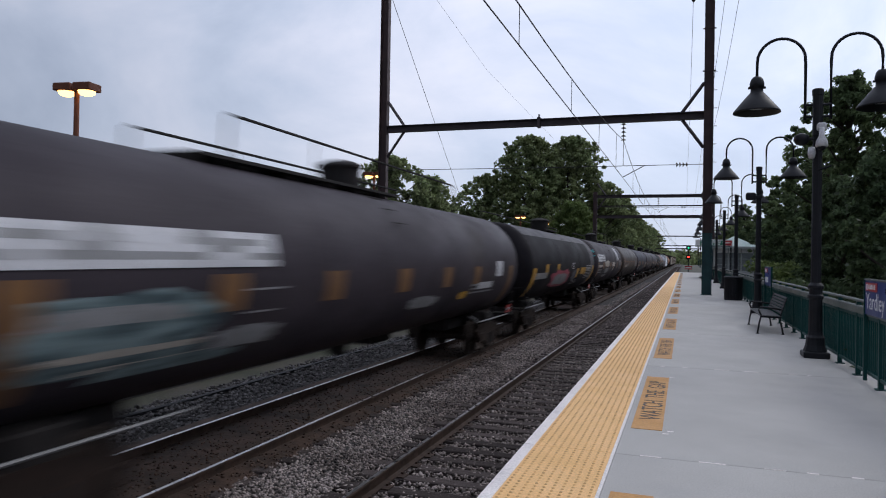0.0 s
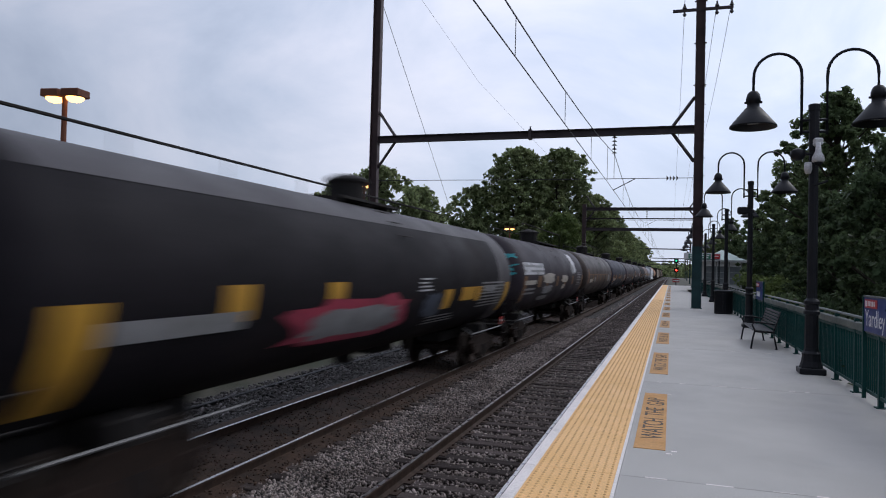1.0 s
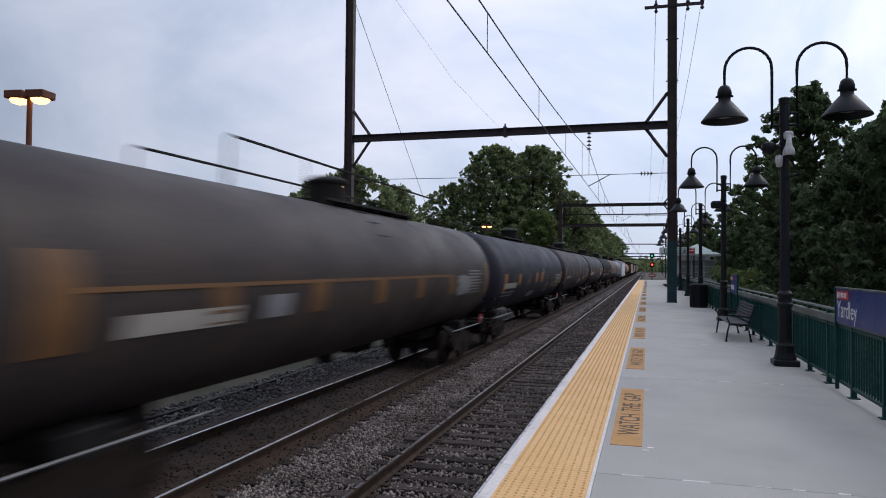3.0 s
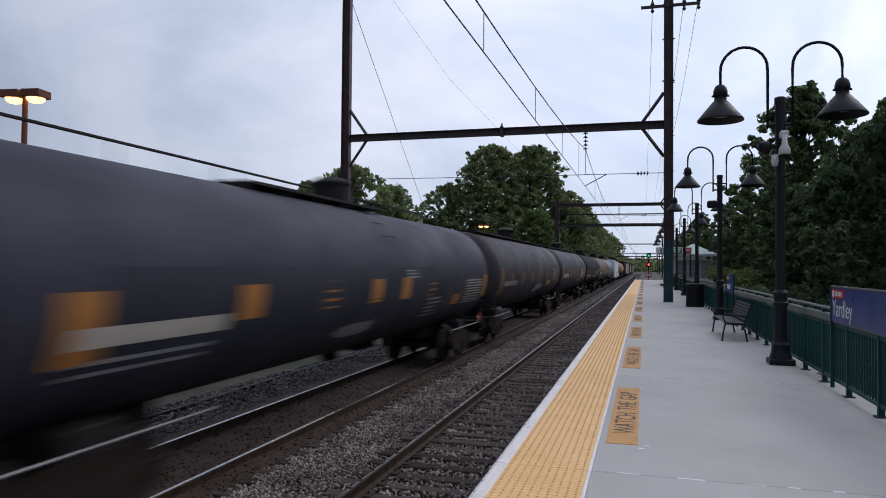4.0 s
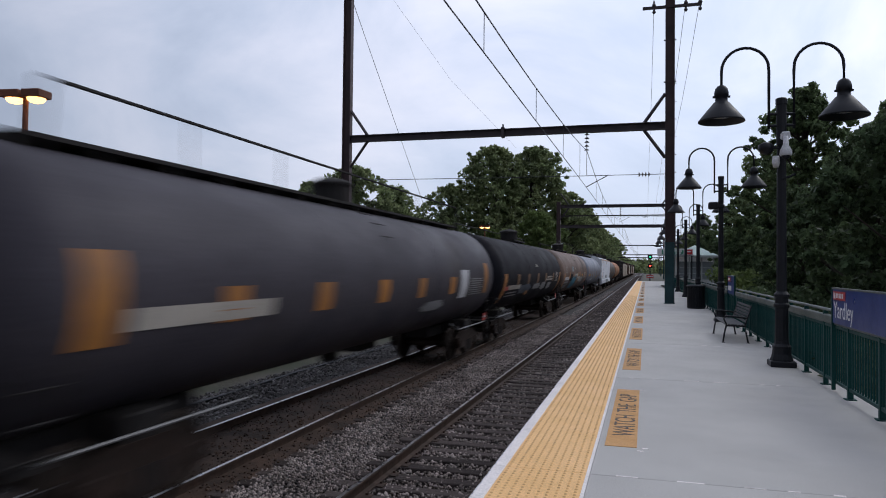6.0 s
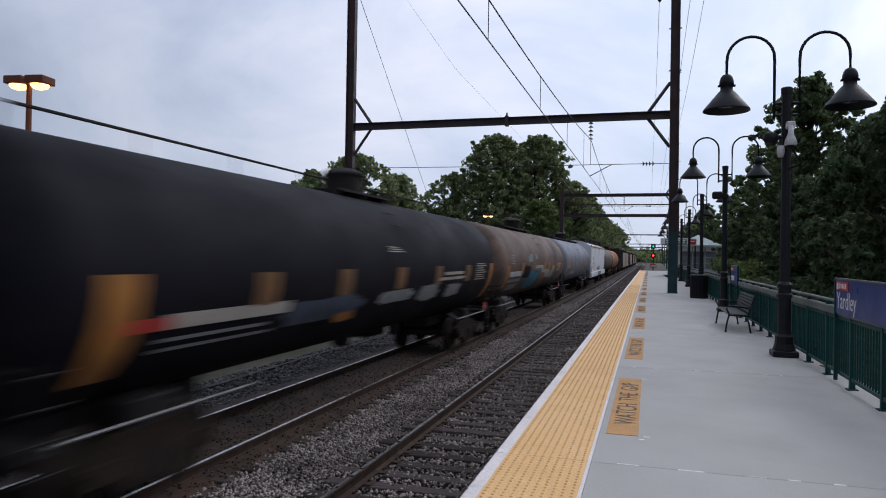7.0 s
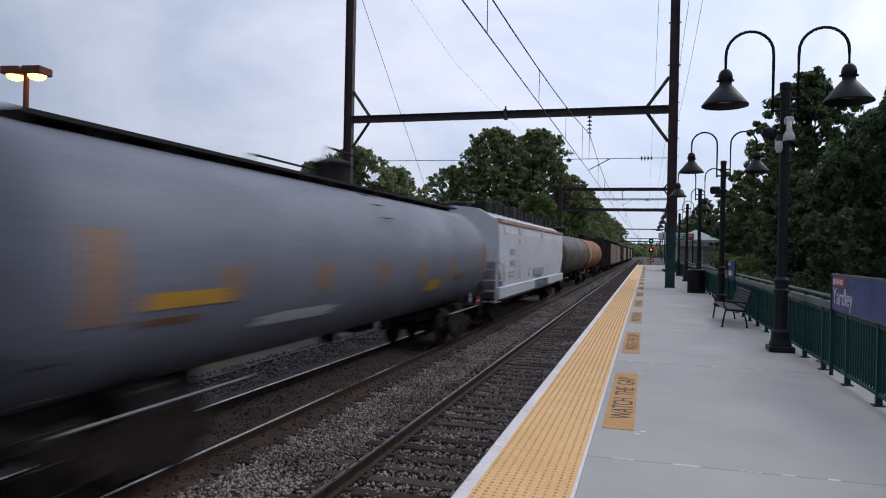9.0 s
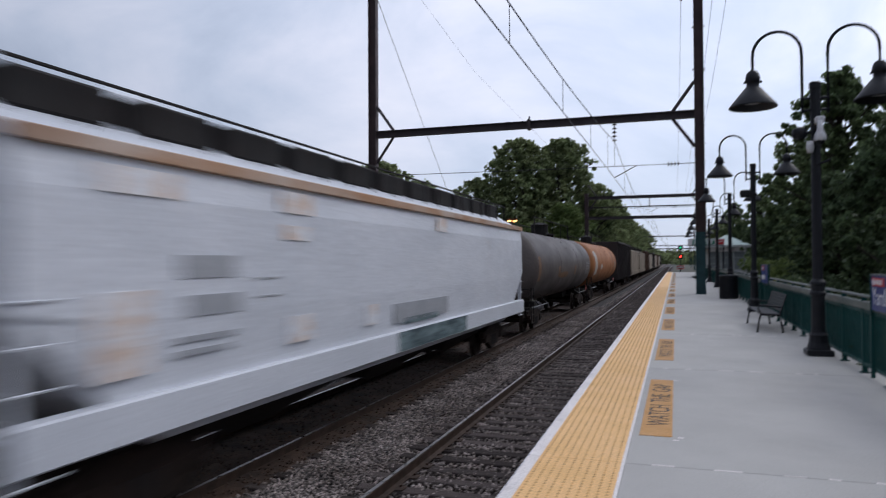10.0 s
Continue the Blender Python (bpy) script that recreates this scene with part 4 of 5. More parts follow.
tagged(raw("far_wood", v, f, LEAF_D), "dense dark wood behind the trackside trees", "wood", kind="stuff")
rng = np.random.default_rng(33)
gc = np.stack([rng.uniform(-120, -24, 700), rng.uniform(120, 330, 700), rng.uniform(-1, 9.0, 700)], 1)
v, f = leaves(gc, rng.uniform(2.0, 4.0, 700), 70, 0.7, rng)
tagged(raw("far_wood", v, f, LEAF), "distant green wood beyond the car park", "wood", kind="stuff")
rng = np.random.default_rng(34)
gc = np.stack([rng.uniform(-60, 60, 500), rng.uniform(520, 700, 500), rng.uniform(-1, 7.0, 500)], 1)
v, f = leaves(gc, rng.uniform(3.0, 6.0, 500), 50, 1.4, rng)
tagged(raw("far_wood", v, f, LEAF), "faint distant wood at the end of the line", "wood", kind="stuff")

# ---- freight train ----
SPEED, CAR = 19.6, 19.1
TR, TZ, HALF = 1.5, 2.5, 8.3      # tank radius, axis height above rail, half length of its barrel
PAINT = {}
# where each tank's barrel begins and ends along the train, and the car's own middle
CENTRES = [12.45, 32.69, 51.9, 72.19, 92.16, 111.68, 131.37, 151.42, 171.0, 190.1]
ENDS = [(3.2, 21.6), (24.2, 41.45), (43.7, 60.4), (63.2, 80.9), (82.9, 100.75), (103.0, 120.95), (123.0, 140.7), (142.6, 159.9), (162.0, 179.6), (181.8, 198.5)]


def paint(name, base, alt, rough=0.5, dirt=(0.06, 0.05, 0.045), at=(0.55, 0.8), scale=0.8):
    if name not in PAINT:
        PAINT[name] = surf(name, base, alt, scale, rough, bump=0.03, fine=25, stretch=(1, 0.5, 1), dirt=dirt, dirt_at=at, dirt_scale=0.5, spec=0.13)
    return PAINT[name]


STEEL = surf("grimy_black_steel", (0.016, 0.015, 0.015), (0.024, 0.020, 0.019), 2, 0.75, bump=0.1, spec=0.2)
RUSTY = surf("rusty_truck_casting", (0.036, 0.023, 0.018), (0.020, 0.015, 0.013), 3, 0.9, bump=0.2, spec=0.15)
PIPE = surf("worn_grey_pipe", (0.17, 0.17, 0.175), (0.11, 0.11, 0.11), 2, 0.45, bump=0.02)
WHEEL = surf("worn_wheel_steel", (0.045, 0.034, 0.028), (0.03, 0.023, 0.02), 4, 0.7, metal=0.2, spec=0.2)
P_ORANGE = surf("orange_patch", (0.42, 0.17, 0.03), (0.34, 0.14, 0.035), 3, 0.6, bump=0, dirt=(0.12, 0.07, 0.04), dirt_at=(0.5, 0.8))
P_BROWN = surf("faded_ochre_patch", (0.20, 0.095, 0.03), (0.14, 0.07, 0.03), 3, 0.6, bump=0)
P_YELLOW = surf("yellow_patch", (0.55, 0.30, 0.03), (0.48, 0.25, 0.03), 3, 0.6, bump=0)
P_WHITE = surf("white_stencil", (0.60, 0.60, 0.62), (0.45, 0.45, 0.47), 3, 0.6, bump=0)
P_GREY = surf("grey_stencil", (0.28, 0.28, 0.29), (0.2, 0.2, 0.2), 3, 0.6, bump=0)
P_FAINT = surf("faint_grey_stencil", (0.40, 0.41, 0.43), (0.33, 0.34, 0.36), 3, 0.6, bump=0)
P_CREAM = surf("cream_graffiti", (0.48, 0.44, 0.38), (0.34, 0.31, 0.27), 2, 0.6, bump=0)
P_TEAL = surf("turquoise_graffiti", (0.015, 0.20, 0.30), (0.006, 0.10, 0.17), 2, 0.55, bump=0)
P_PALE = surf("pale_teal_graffiti", (0.20, 0.27, 0.28), (0.035, 0.06, 0.07), 2.5, 0.55, bump=0, stretch=(1, 0.4, 2), spread=(0.4, 0.6))
P_FADE = surf("faded_blue_graffiti", (0.07, 0.09, 0.13), (0.03, 0.035, 0.05), 2, 0.6, bump=0)
P_PINK = surf("pink_graffiti", (0.42, 0.05, 0.09), (0.25, 0.03, 0.06), 2, 0.55, bump=0)
P_TURQ = surf("bright_turquoise_spray", (0.03, 0.36, 0.38), (0.02, 0.26, 0.30), 3, 0.55, bump=0)
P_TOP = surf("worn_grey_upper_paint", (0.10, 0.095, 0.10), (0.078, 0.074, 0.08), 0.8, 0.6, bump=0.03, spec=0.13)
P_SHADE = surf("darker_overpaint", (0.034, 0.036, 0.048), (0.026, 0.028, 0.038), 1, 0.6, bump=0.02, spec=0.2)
P_BLACK = surf("black_overpaint", (0.011, 0.009, 0.013), (0.017, 0.014, 0.019), 1, 0.72, bump=0.02, spec=0.1)
P_RED = surf("red_marker", (0.50, 0.05, 0.04), (0.4, 0.04, 0.035), 3, 0.5, bump=0)
P_RUST = surf("rust_streak", (0.30, 0.14, 0.06), (0.22, 0.12, 0.07), 3, 0.8, bump=0)


def on_tank(y, a, off=0.006):
    """A point on the barrel's platform side; a is the angle above the side line, which lies 3.2 degrees over the axis."""
    a += 3.2
    return Vector(((TR + off) * math.cos(radians(a)), y, TZ + (TR + off) * math.sin(radians(a))))


def tank_patch(name, mat, y0, y1, a0, a1, parent, off=0.006):
    bm = bmesh.new()
    n = max(2, int(abs(a1 - a0) / 4.5))
    ny = max(1, int((y1 - y0) / 2.0))
    g = [[bm.verts.new(on_tank(y0 + (y1 - y0) * j / ny, a0 + (a1 - a0) * i / n, off)) for i in range(n + 1)] for j in range(ny + 1)]
    for j in range(ny):
        for i in range(n):
            bm.faces.new((g[j][i], g[j + 1][i], g[j + 1][i + 1], g[j][i + 1]))
    return part(name, bm, mat, parent, smooth=True)


def tank_blob(name, mat, cy, ca, w, h, seed, parent, off=0.008):
    """An uneven painted shape, w metres by h degrees, wrapped on the barrel."""
    rr = random.Random(seed)
    bm = bmesh.new()
    rings = [[bm.verts.new(on_tank(cy, ca, off))]]
    k = 26
    amp = [0.72 + 0.28 * rr.random() for _ in range(k)]
    for s in (0.35, 0.7, 1.0):
        rings.append([bm.verts.new(on_tank(cy + s * amp[i] * w / 2 * math.copysign(abs(math.cos(2 * math.pi * i / k)) ** 0.6, math.cos(2 * math.pi * i / k)),
                                           ca + s * amp[i] * h / 2 * math.copysign(abs(math.sin(2 * math.pi * i / k)) ** 0.6, math.sin(2 * math.pi * i / k)), off)) for i in range(k)])
    for i in range(k):
        bm.faces.new((rings[0][0], rings[1][i], rings[1][(i + 1) % k]))
        for u, v in zip(rings[1:], rings[2:]):
            bm.faces.new((u[i], v[i], v[(i + 1) % k], u[(i + 1) % k]))
    return part(name, bm, mat, parent, smooth=True)


def head_scribble(car, front, mat, cx, cz, w, h, seed):
    """Loose spray-paint strokes on the tank's front head, following its bulge."""
    rr = random.Random(seed)

    def on_head(x, z):
        q = min(0.985, math.hypot(x, z - TZ) / TR)
        return Vector((x, -front - 0.62 * (1 - q ** 2.6) ** 0.5 - 0.012, z))
    for k in range(9):
        bm = bmesh.new()
        z = cz + h * (rr.random() - 0.5)
        x0, x1 = cx - w * rr.uniform(0.3, 0.5), cx + w * rr.uniform(0.3, 0.5)
        rise, ph, th = rr.uniform(-0.25, 0.25), rr.uniform(0, 6), rr.uniform(0.02, 0.045)
        lo, hi = [], []
        for i in range(13):
            u = i / 12
            x, zz = x0 + (x1 - x0) * u, z + rise * (u - 0.5) + 0.07 * math.sin(7 * u + ph)
            lo.append(bm.verts.new(on_head(x, zz - th)))
            hi.append(bm.verts.new(on_head(x, zz + th)))
        for i in range(12):
            bm.faces.new((lo[i], lo[i + 1], hi[i + 1], hi[i]))
        part("graffiti_stroke", bm, mat, car, "turquoise sprayed stroke", smooth=True)


SPIN = []


def bogie(parent, y):
    """A two-axle truck: side frames, springs, bolster and turning wheelsets."""
    b = part("bogie", box(bmesh.new(), -0.95, 0.95, -0.22, 0.22, 0.42, 0.72, 0.03), RUSTY, parent)
    b.location = (0, y, 0)
    for s in (-1, 1):
        bm = bmesh.new()
        x0, x1 = s * 0.93, s * 1.07
        o = [(-1.15, 0.52), (-1.15, 0.66), (-0.45, 0.84), (0.45, 0.84), (1.15, 0.66), (1.15, 0.52), (0.75, 0.44), (0.42, 0.22), (-0.42, 0.22), (-0.75, 0.44)]
        va = [bm.verts.new((x0, p, z)) for p, z in o]
        vb = [bm.verts.new((x1, p, z)) for p, z in o]
        for i in range(len(o)):
            bm.faces.new((va[i], va[(i + 1) % len(o)], vb[(i + 1) % len(o)], vb[i]))
        bm.faces.new(va)
        bm.faces.new(vb)
        for q in (-0.89, 0.89):
            box(bm, x0 - 0.02 * s, x1 + 0.03 * s, q - 0.15, q + 0.15, 0.36, 0.60, 0.02)
        bmesh.ops.recalc_face_normals(bm, faces=bm.faces)
        part("side_frame", bm, RUSTY, b)
        for q in (-0.2, 0, 0.2):
            part("spring", cyl(bmesh.new(), (s * 1.02, q, 0.26), (s * 1.02, q, 0.55), 0.08, n=8), STEEL, b)
    for q in (-0.89, 0.89):
        bm = cyl(bmesh.new(), (-1.0, 0, 0), (1.0, 0, 0), 0.08, n=8)
        for s in (-1, 1):
            lathe(bm, [(0.10, s * 0.66), (0.46, s * 0.68), (0.49, s * 0.685), (0.49, s * 0.71), (0.46, s * 0.72), (0.455, s * 0.82), (0.40, s * 0.82), (0.38, s * 0.77), (0.14, s * 0.75), (0.10, s * 0.84)], 18, axis="x")
        w = part("wheelset", bm, WHEEL, b)
        w.location = (0, q, 0.455)
        SPIN.append((w, q))
    return b


def underworks(car, front, rear):
    """Couplers, sills, end platforms, brake gear and the pipe along the side."""
    for s in (-1, 1):
        half = front if s < 0 else rear
        couple = half + 1.12
        bm = box(bmesh.new(), -0.33, 0.33, s * (half - 3.4), s * (couple - 0.55), 0.72, 1.02, 0.02)
        box(bm, -1.25, 1.25, s * (half + 0.05), s * (half + 0.45), 0.92, 1.0)
        box(bm, -1.05, 1.05, s * (half - 1.9), s * (half - 1.2), 0.80, 1.15, 0.03)
        part("draft_sill", bm, STEEL, car)
        bm = box(bmesh.new(), -0.11, 0.11, s * (couple - 0.6), s * (couple - 0.02), 0.74, 0.96, 0.03)
        part("coupler", bm, RUSTY, car)
        bm = bmesh.new()
        for x in (1.28, -1.28):
            for z in (0.45, 0.75, 1.05, 1.35, 1.65):
                cyl(bm, (x, s * (half - 0.05), z), (x, s * (half + 0.42), z), 0.014, n=5)
            for q in (half - 0.05, half + 0.42):
                cyl(bm, (x, s * q, 0.4), (x, s * q, 1.75), 0.018, n=5)
        tube(bm, [(-1.2, s * (half + 0.45), 1.0), (-1.2, s * (half + 0.45), 1.7), (1.2, s * (half + 0.45), 1.7), (1.2, s * (half + 0.45), 1.0)], 0.018, 5)
        part("end_ladder", bm, STEEL, car, "black end ladder and handrail")
        if s < 0:
            bogie(car, s * (half - 1.55))
            continue
        mk = part("marker_plate", box(bmesh.new(), 1.20, 1.215, s * (half - 0.1), s * (half + 0.4), 1.02, 1.26), P_RED, car, "red and white reflective marker")
        part("white_bar", box(bmesh.new(), 1.215, 1.219, s * (half - 0.06), s * (half + 0.36), 1.11, 1.17), P_WHITE, mk)
        bogie(car, s * (half - 1.55))
    for s, half in ((-1, front), (1, rear)):
        for sx in (-1, 1):
            part("side_pipe", tube(bmesh.new(), [(sx * 1.22, s * (half + 0.4), 0.98), (sx * 1.22, s * (half - 3.3), 0.98), (sx * 1.0, s * (half - 3.45), 1.15)], 0.022, 6), PIPE, car, "thin grey pipe along the end sill")
            for y in (half - 3.1, half - 1.5):
                part("pipe_bracket", cyl(bmesh.new(), (sx * 1.22, s * y, 0.98), (sx * 0.95, s * y, 1.32), 0.018, n=5), STEEL, car)


def tank_car(index, label, mat, marks=(), blobs=(), walkway=(-1.3, 1.6), rails=((0.6, 0.63, -4.5, 5.4), (-0.6, 0.43, -5.0, 4.5)), half=HALF):
    car = empty("tank_car", label, "tank car", "cars of the freight train")
    front, rear = (CENTRES[index] - ENDS[index][0], ENDS[index][1] - CENTRES[index]) if index < len(ENDS) else (half, half)
    head = [(TR * r, 0.62 * (1 - r ** 2.6) ** 0.5) for r in (0.02, 0.2, 0.4, 0.6, 0.75, 0.86, 0.93, 0.97, 0.992)]
    prof = [(r, -front - h) for r, h in head] + [(TR, -front + k * (front + rear) / 6) for k in range(7)] + [(r, rear + h) for r, h in head[::-1]]
    bm = lathe(bmesh.new(), prof, 40, (0, 0, TZ), "y")
    part("tank", bm, mat, car, smooth=True)
    for y in (-front + 0.02, -front / 3, rear / 3, rear - 0.02):
        part("weld_seam", lathe(bmesh.new(), [(TR, y - 0.03), (TR + 0.004, y - 0.02), (TR + 0.004, y + 0.02), (TR, y + 0.03)], 40, (0, 0, TZ), "y"), mat, car, smooth=True)
    top = TZ + TR
    ya, yb = max(walkway[0], -front + 0.15), min(walkway[1], rear - 0.15)
    bm = box(bmesh.new(), -0.52, 0.52, ya, yb, top + 0.02, top + 0.07)
    for y in np.arange(ya, yb, 1.2):
        box(bm, -0.5, 0.5, y - 0.03, y + 0.03, top - 0.12, top + 0.03)
    part("running_board", bm, STEEL, car, "black grating walkway on top")
    bm = lathe(bmesh.new(), [(0.41, top - 0.05), (0.41, top + 0.44), (0.45, top + 0.44), (0.45, top + 0.50), (0.28, top + 0.58), (0.05, top + 0.62)], 16)
    part("dome_housing", bm, STEEL, car, "black valve housing")
    bm = bmesh.new()
    for sx, h, ra, rb in rails:
        ra, rb = max(ra, -front + 0.2), min(rb, rear - 0.2)
        tube(bm, [(sx, ra, top - 0.1), (sx, ra + 0.05, top + h - 0.05), (sx, ra + 0.15, top + h), (sx, rb - 0.15, top + h), (sx, rb - 0.05, top + h - 0.05), (sx, rb, top - 0.1)], 0.024, 5)
        for y in np.arange(ra + 2.4, rb - 1, 2.4):
            cyl(bm, (sx, y, top - 0.12), (sx, y, top + h), 0.012, n=5)
    part("walkway_railing", bm, STEEL, car, "thin black handrails over the walkway")
    for a in (34, 47, 60, 73):
        p = ((TR + 0.05) * math.cos(radians(a)), TZ + (TR + 0.05) * math.sin(radians(a)))
        part("ladder_rung", cyl(bmesh.new(), (p[0], -0.25, p[1]), (p[0], 0.25, p[1]), 0.014, n=5), STEEL, car)
    part("outlet_valve", lathe(bmesh.new(), [(0.16, 0.78), (0.2, 0.84), (0.2, 1.05)], 12), STEEL, car)
    part("brake_reservoir", box(bmesh.new(), -0.7, -0.2, 2.0, 3.2, 0.72, 1.0, 0.04), STEEL, car)
    for q, (mt, y0, y1, a0, a1) in enumerate(marks):
        d = max(0.0, 0.02 - front - y0) - max(0.0, y1 - rear + 0.02)
        y0, y1 = max(y0 + d, 0.02 - front), y1 + d
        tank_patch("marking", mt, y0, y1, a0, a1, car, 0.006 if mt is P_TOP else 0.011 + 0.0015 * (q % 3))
    for q, (mt, cy, ca, w, h) in enumerate(blobs):
        tank_blob("graffiti", mt, cy, ca, w, h, index * 50 + q, car, 0.018 + 0.0015 * (q % 4))
    underworks(car, front, rear)
    return car


def squares(mat, ends=None, lo=-24, hi=12, at=(-5.85, -3.3, -0.65, 1.75, 4.4)):
    """The coloured squares along a tank's side."""
    e = ends or mat
    return [(e, -8.58, -8.08, lo, hi)] + [(mat, y - 0.26, y + 0.26, -20, -3) for y in at] + [(e, 8.1, 8.56, lo, hi)]


def stencil(y0, y1, a0, a1, n, mat):
    """Rows of small unreadable stencilling as bars."""
    st = (a1 - a0) / n
    return [(mat, y0 + 0.08 * (i % 2), y1 - 0.15 * ((i * 7) % 3), a0 + i * st, a0 + i * st + st * 0.45) for i in range(n)]


def band(y0, y1, a0, a1, seed):
    """A broad white lettered band: full outer rows, broken blocks between."""
    rr, out = random.Random(seed), []
    st = (a1 - a0) / 5
    for row in range(5):
        y = y0
        while y < y1 - 0.05:
            w = min(rr.uniform(0.15, 0.6), y1 - y)
            solid = row in (0, 2, 4)
            out.append((P_WHITE if (solid and rr.random() < 0.88) or rr.random() < 0.3 else P_GREY, y, y + w, a0 + row * st, a0 + (row + 1) * st))
            y += w
    return out


LOAD = stencil(6.1, 7.7, -22, 5, 8, P_GREY)
K_BLACK = paint("tank_black_brown", (0.050, 0.041, 0.049), (0.034, 0.028, 0.034), 0.58)
K_DARK = paint("tank_black", (0.009, 0.0085, 0.013), (0.006, 0.0055, 0.009), 0.72, (0.020, 0.017, 0.019))
K_GREY = paint("tank_charcoal_grey", (0.064, 0.058, 0.068), (0.048, 0.044, 0.052), 0.58)
K_BLUE = paint("tank_blue_grey", (0.048, 0.046, 0.062), (0.036, 0.035, 0.048), 0.58, (0.036, 0.032, 0.040))
K_BRWN = paint("tank_sooty_brown", (0.20, 0.138, 0.108), (0.12, 0.085, 0.072), 0.6, (0.045, 0.036, 0.034), (0.5, 0.7))
K_PALE = paint("tank_pale_grey", (0.205, 0.215, 0.255), (0.165, 0.172, 0.205), 0.45, (0.12, 0.115, 0.115), (0.6, 0.85))
K_ORNG = paint("tank_rusty_orange", (0.40, 0.165, 0.065), (0.27, 0.115, 0.055), 0.6)

train = []
train.append(tank_car(0, "black tank car with white lettering band and teal graffiti", K_BLACK,
    squares(P_BROWN, None, -50, -3, (-5.55, -2.95, -0.15, 2.4, 4.75)) + [(P_WHITE, 6.6, 7.3, -14, 2), (P_WHITE, 5.0, 6.4, -26, -19), (P_GREY, -5.2, -4.4, -11, -10), (P_GREY, -5.2, -4.5, -22, -21)] + band(-8.9, -4.65, 0, 16, 3) + stencil(4.4, 6.6, -30, -18, 3, P_GREY),
    [(P_PALE, -7.0, -24, 2.9, 36), (P_GREY, -5.0, -34, 1.6, 14), (P_PALE, -6.2, -42, 2.4, 9), (P_CREAM, -6.9, -32, 2.6, 4), (P_GREY, -7.2, -17, 2.4, 8), (P_CREAM, -6.6, -39, 2.4, 3), (P_GREY, 1.2, -31, 1.8, 12), (P_YELLOW, 3.9, -30, 0.8, 9)], (-5.0, 1.8), ((0.6, 0.63, -4.5, 5.4), (-0.6, 0.43, -5.0, 4.5)), 8.95))
train.append(tank_car(1, "black tank car with grey top and pink graffiti", paint("tank_soot_black", (0.014, 0.012, 0.015), (0.009, 0.008, 0.010), 0.7, (0.024, 0.019, 0.018)),
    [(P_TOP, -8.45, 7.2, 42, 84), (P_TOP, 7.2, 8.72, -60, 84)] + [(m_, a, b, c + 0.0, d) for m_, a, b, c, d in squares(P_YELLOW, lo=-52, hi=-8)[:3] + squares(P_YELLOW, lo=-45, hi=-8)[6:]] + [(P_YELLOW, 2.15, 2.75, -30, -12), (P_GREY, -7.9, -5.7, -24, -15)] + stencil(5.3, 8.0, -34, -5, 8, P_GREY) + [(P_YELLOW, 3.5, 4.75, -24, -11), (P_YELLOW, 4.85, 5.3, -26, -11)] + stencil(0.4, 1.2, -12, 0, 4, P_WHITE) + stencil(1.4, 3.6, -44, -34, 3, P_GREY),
    [(P_PINK, -2.3, -27, 5.2, 34), (P_GREY, -2.2, -29, 4.0, 22), (P_FADE, 1.4, -25, 1.4, 24), (P_GREY, 6.2, -14, 1.6, 8)], (-1.3, 1.6), ((-0.6, 0.43, -8.0, 8.0),)))
train.append(tank_car(2, "sooty black tank car with white lettering band and white graffiti", K_BLACK,
    squares(P_BROWN, None, -40, -2)[:1] + squares(P_BROWN, None, -40, -2)[2:] + [(P_BROWN, -5.45, -4.75, -19, -2)] + band(-8.2, -4.2, 0, 17, 4) + LOAD + [(P_CREAM, -8.0, -5.8, -14, -8), (P_GREY, -7.9, -5.9, -22, -19), (P_GREY, -7.9, -5.9, -28, -25)],
    [(P_CREAM, -3.0, -6, 3.2, 18), (P_GREY, -3.0, -24, 2.6, 16), (P_GREY, -3.4, -38, 2.6, 10), (P_CREAM, 1.4, -8, 2.2, 15), (P_CREAM, 1.4, -22, 0.9, 10), (P_WHITE, 4.9, 24, 1.5, 46), (P_GREY, 4.3, 10, 1.2, 22)], (-0.6, 5.2)))
head_scribble(train[2], CENTRES[2] - ENDS[2][0], P_TURQ, 0.7, TZ + 0.35, 1.3, 0.7, 8)
train.append(tank_car(3, "dull brown-black tank car with a thin ochre stripe", paint("tank_brown_black", (0.075, 0.058, 0.050), (0.048, 0.040, 0.040)),
    squares(P_BROWN) + [(P_BROWN, -8.3, 4.5, -3, -1)] + LOAD + [(P_CREAM, -7.5, -5.5, -21, -12)] + [(P_GREY, -4.9, -4.2, -20, -8)], [(P_GREY, 5.6, -12, 1.6, 24)], (-1.0, 4.0)))
train.append(tank_car(4, "blue-grey tank car with orange squares", K_BLUE, [(P_SHADE, -8.0, 4.2, -60, 6)] + squares(P_ORANGE, P_ORANGE, -30, -3, (-5.5, -3.05, -1.05, 0.65, 2.6)) + stencil(5.9, 8.0, -34, -6, 9, P_CREAM) + stencil(0.6, 1.5, -3, 5, 3, P_GREY) + stencil(2.4, 3.6, -42, -20, 5, P_GREY) + [(P_ORANGE, 4.7, 5.5, -34, -22)] + [(P_CREAM, -8.4, -6.0, -24, -16), (P_GREY, -8.4, -6.2, -31, -29), (P_GREY, -8.4, -6.3, -36, -34)], [(P_GREY, -1.5, -40, 2.0, 14)], (-4.0, 1.8), ((-0.6, 0.43, -8.0, 8.0),)))
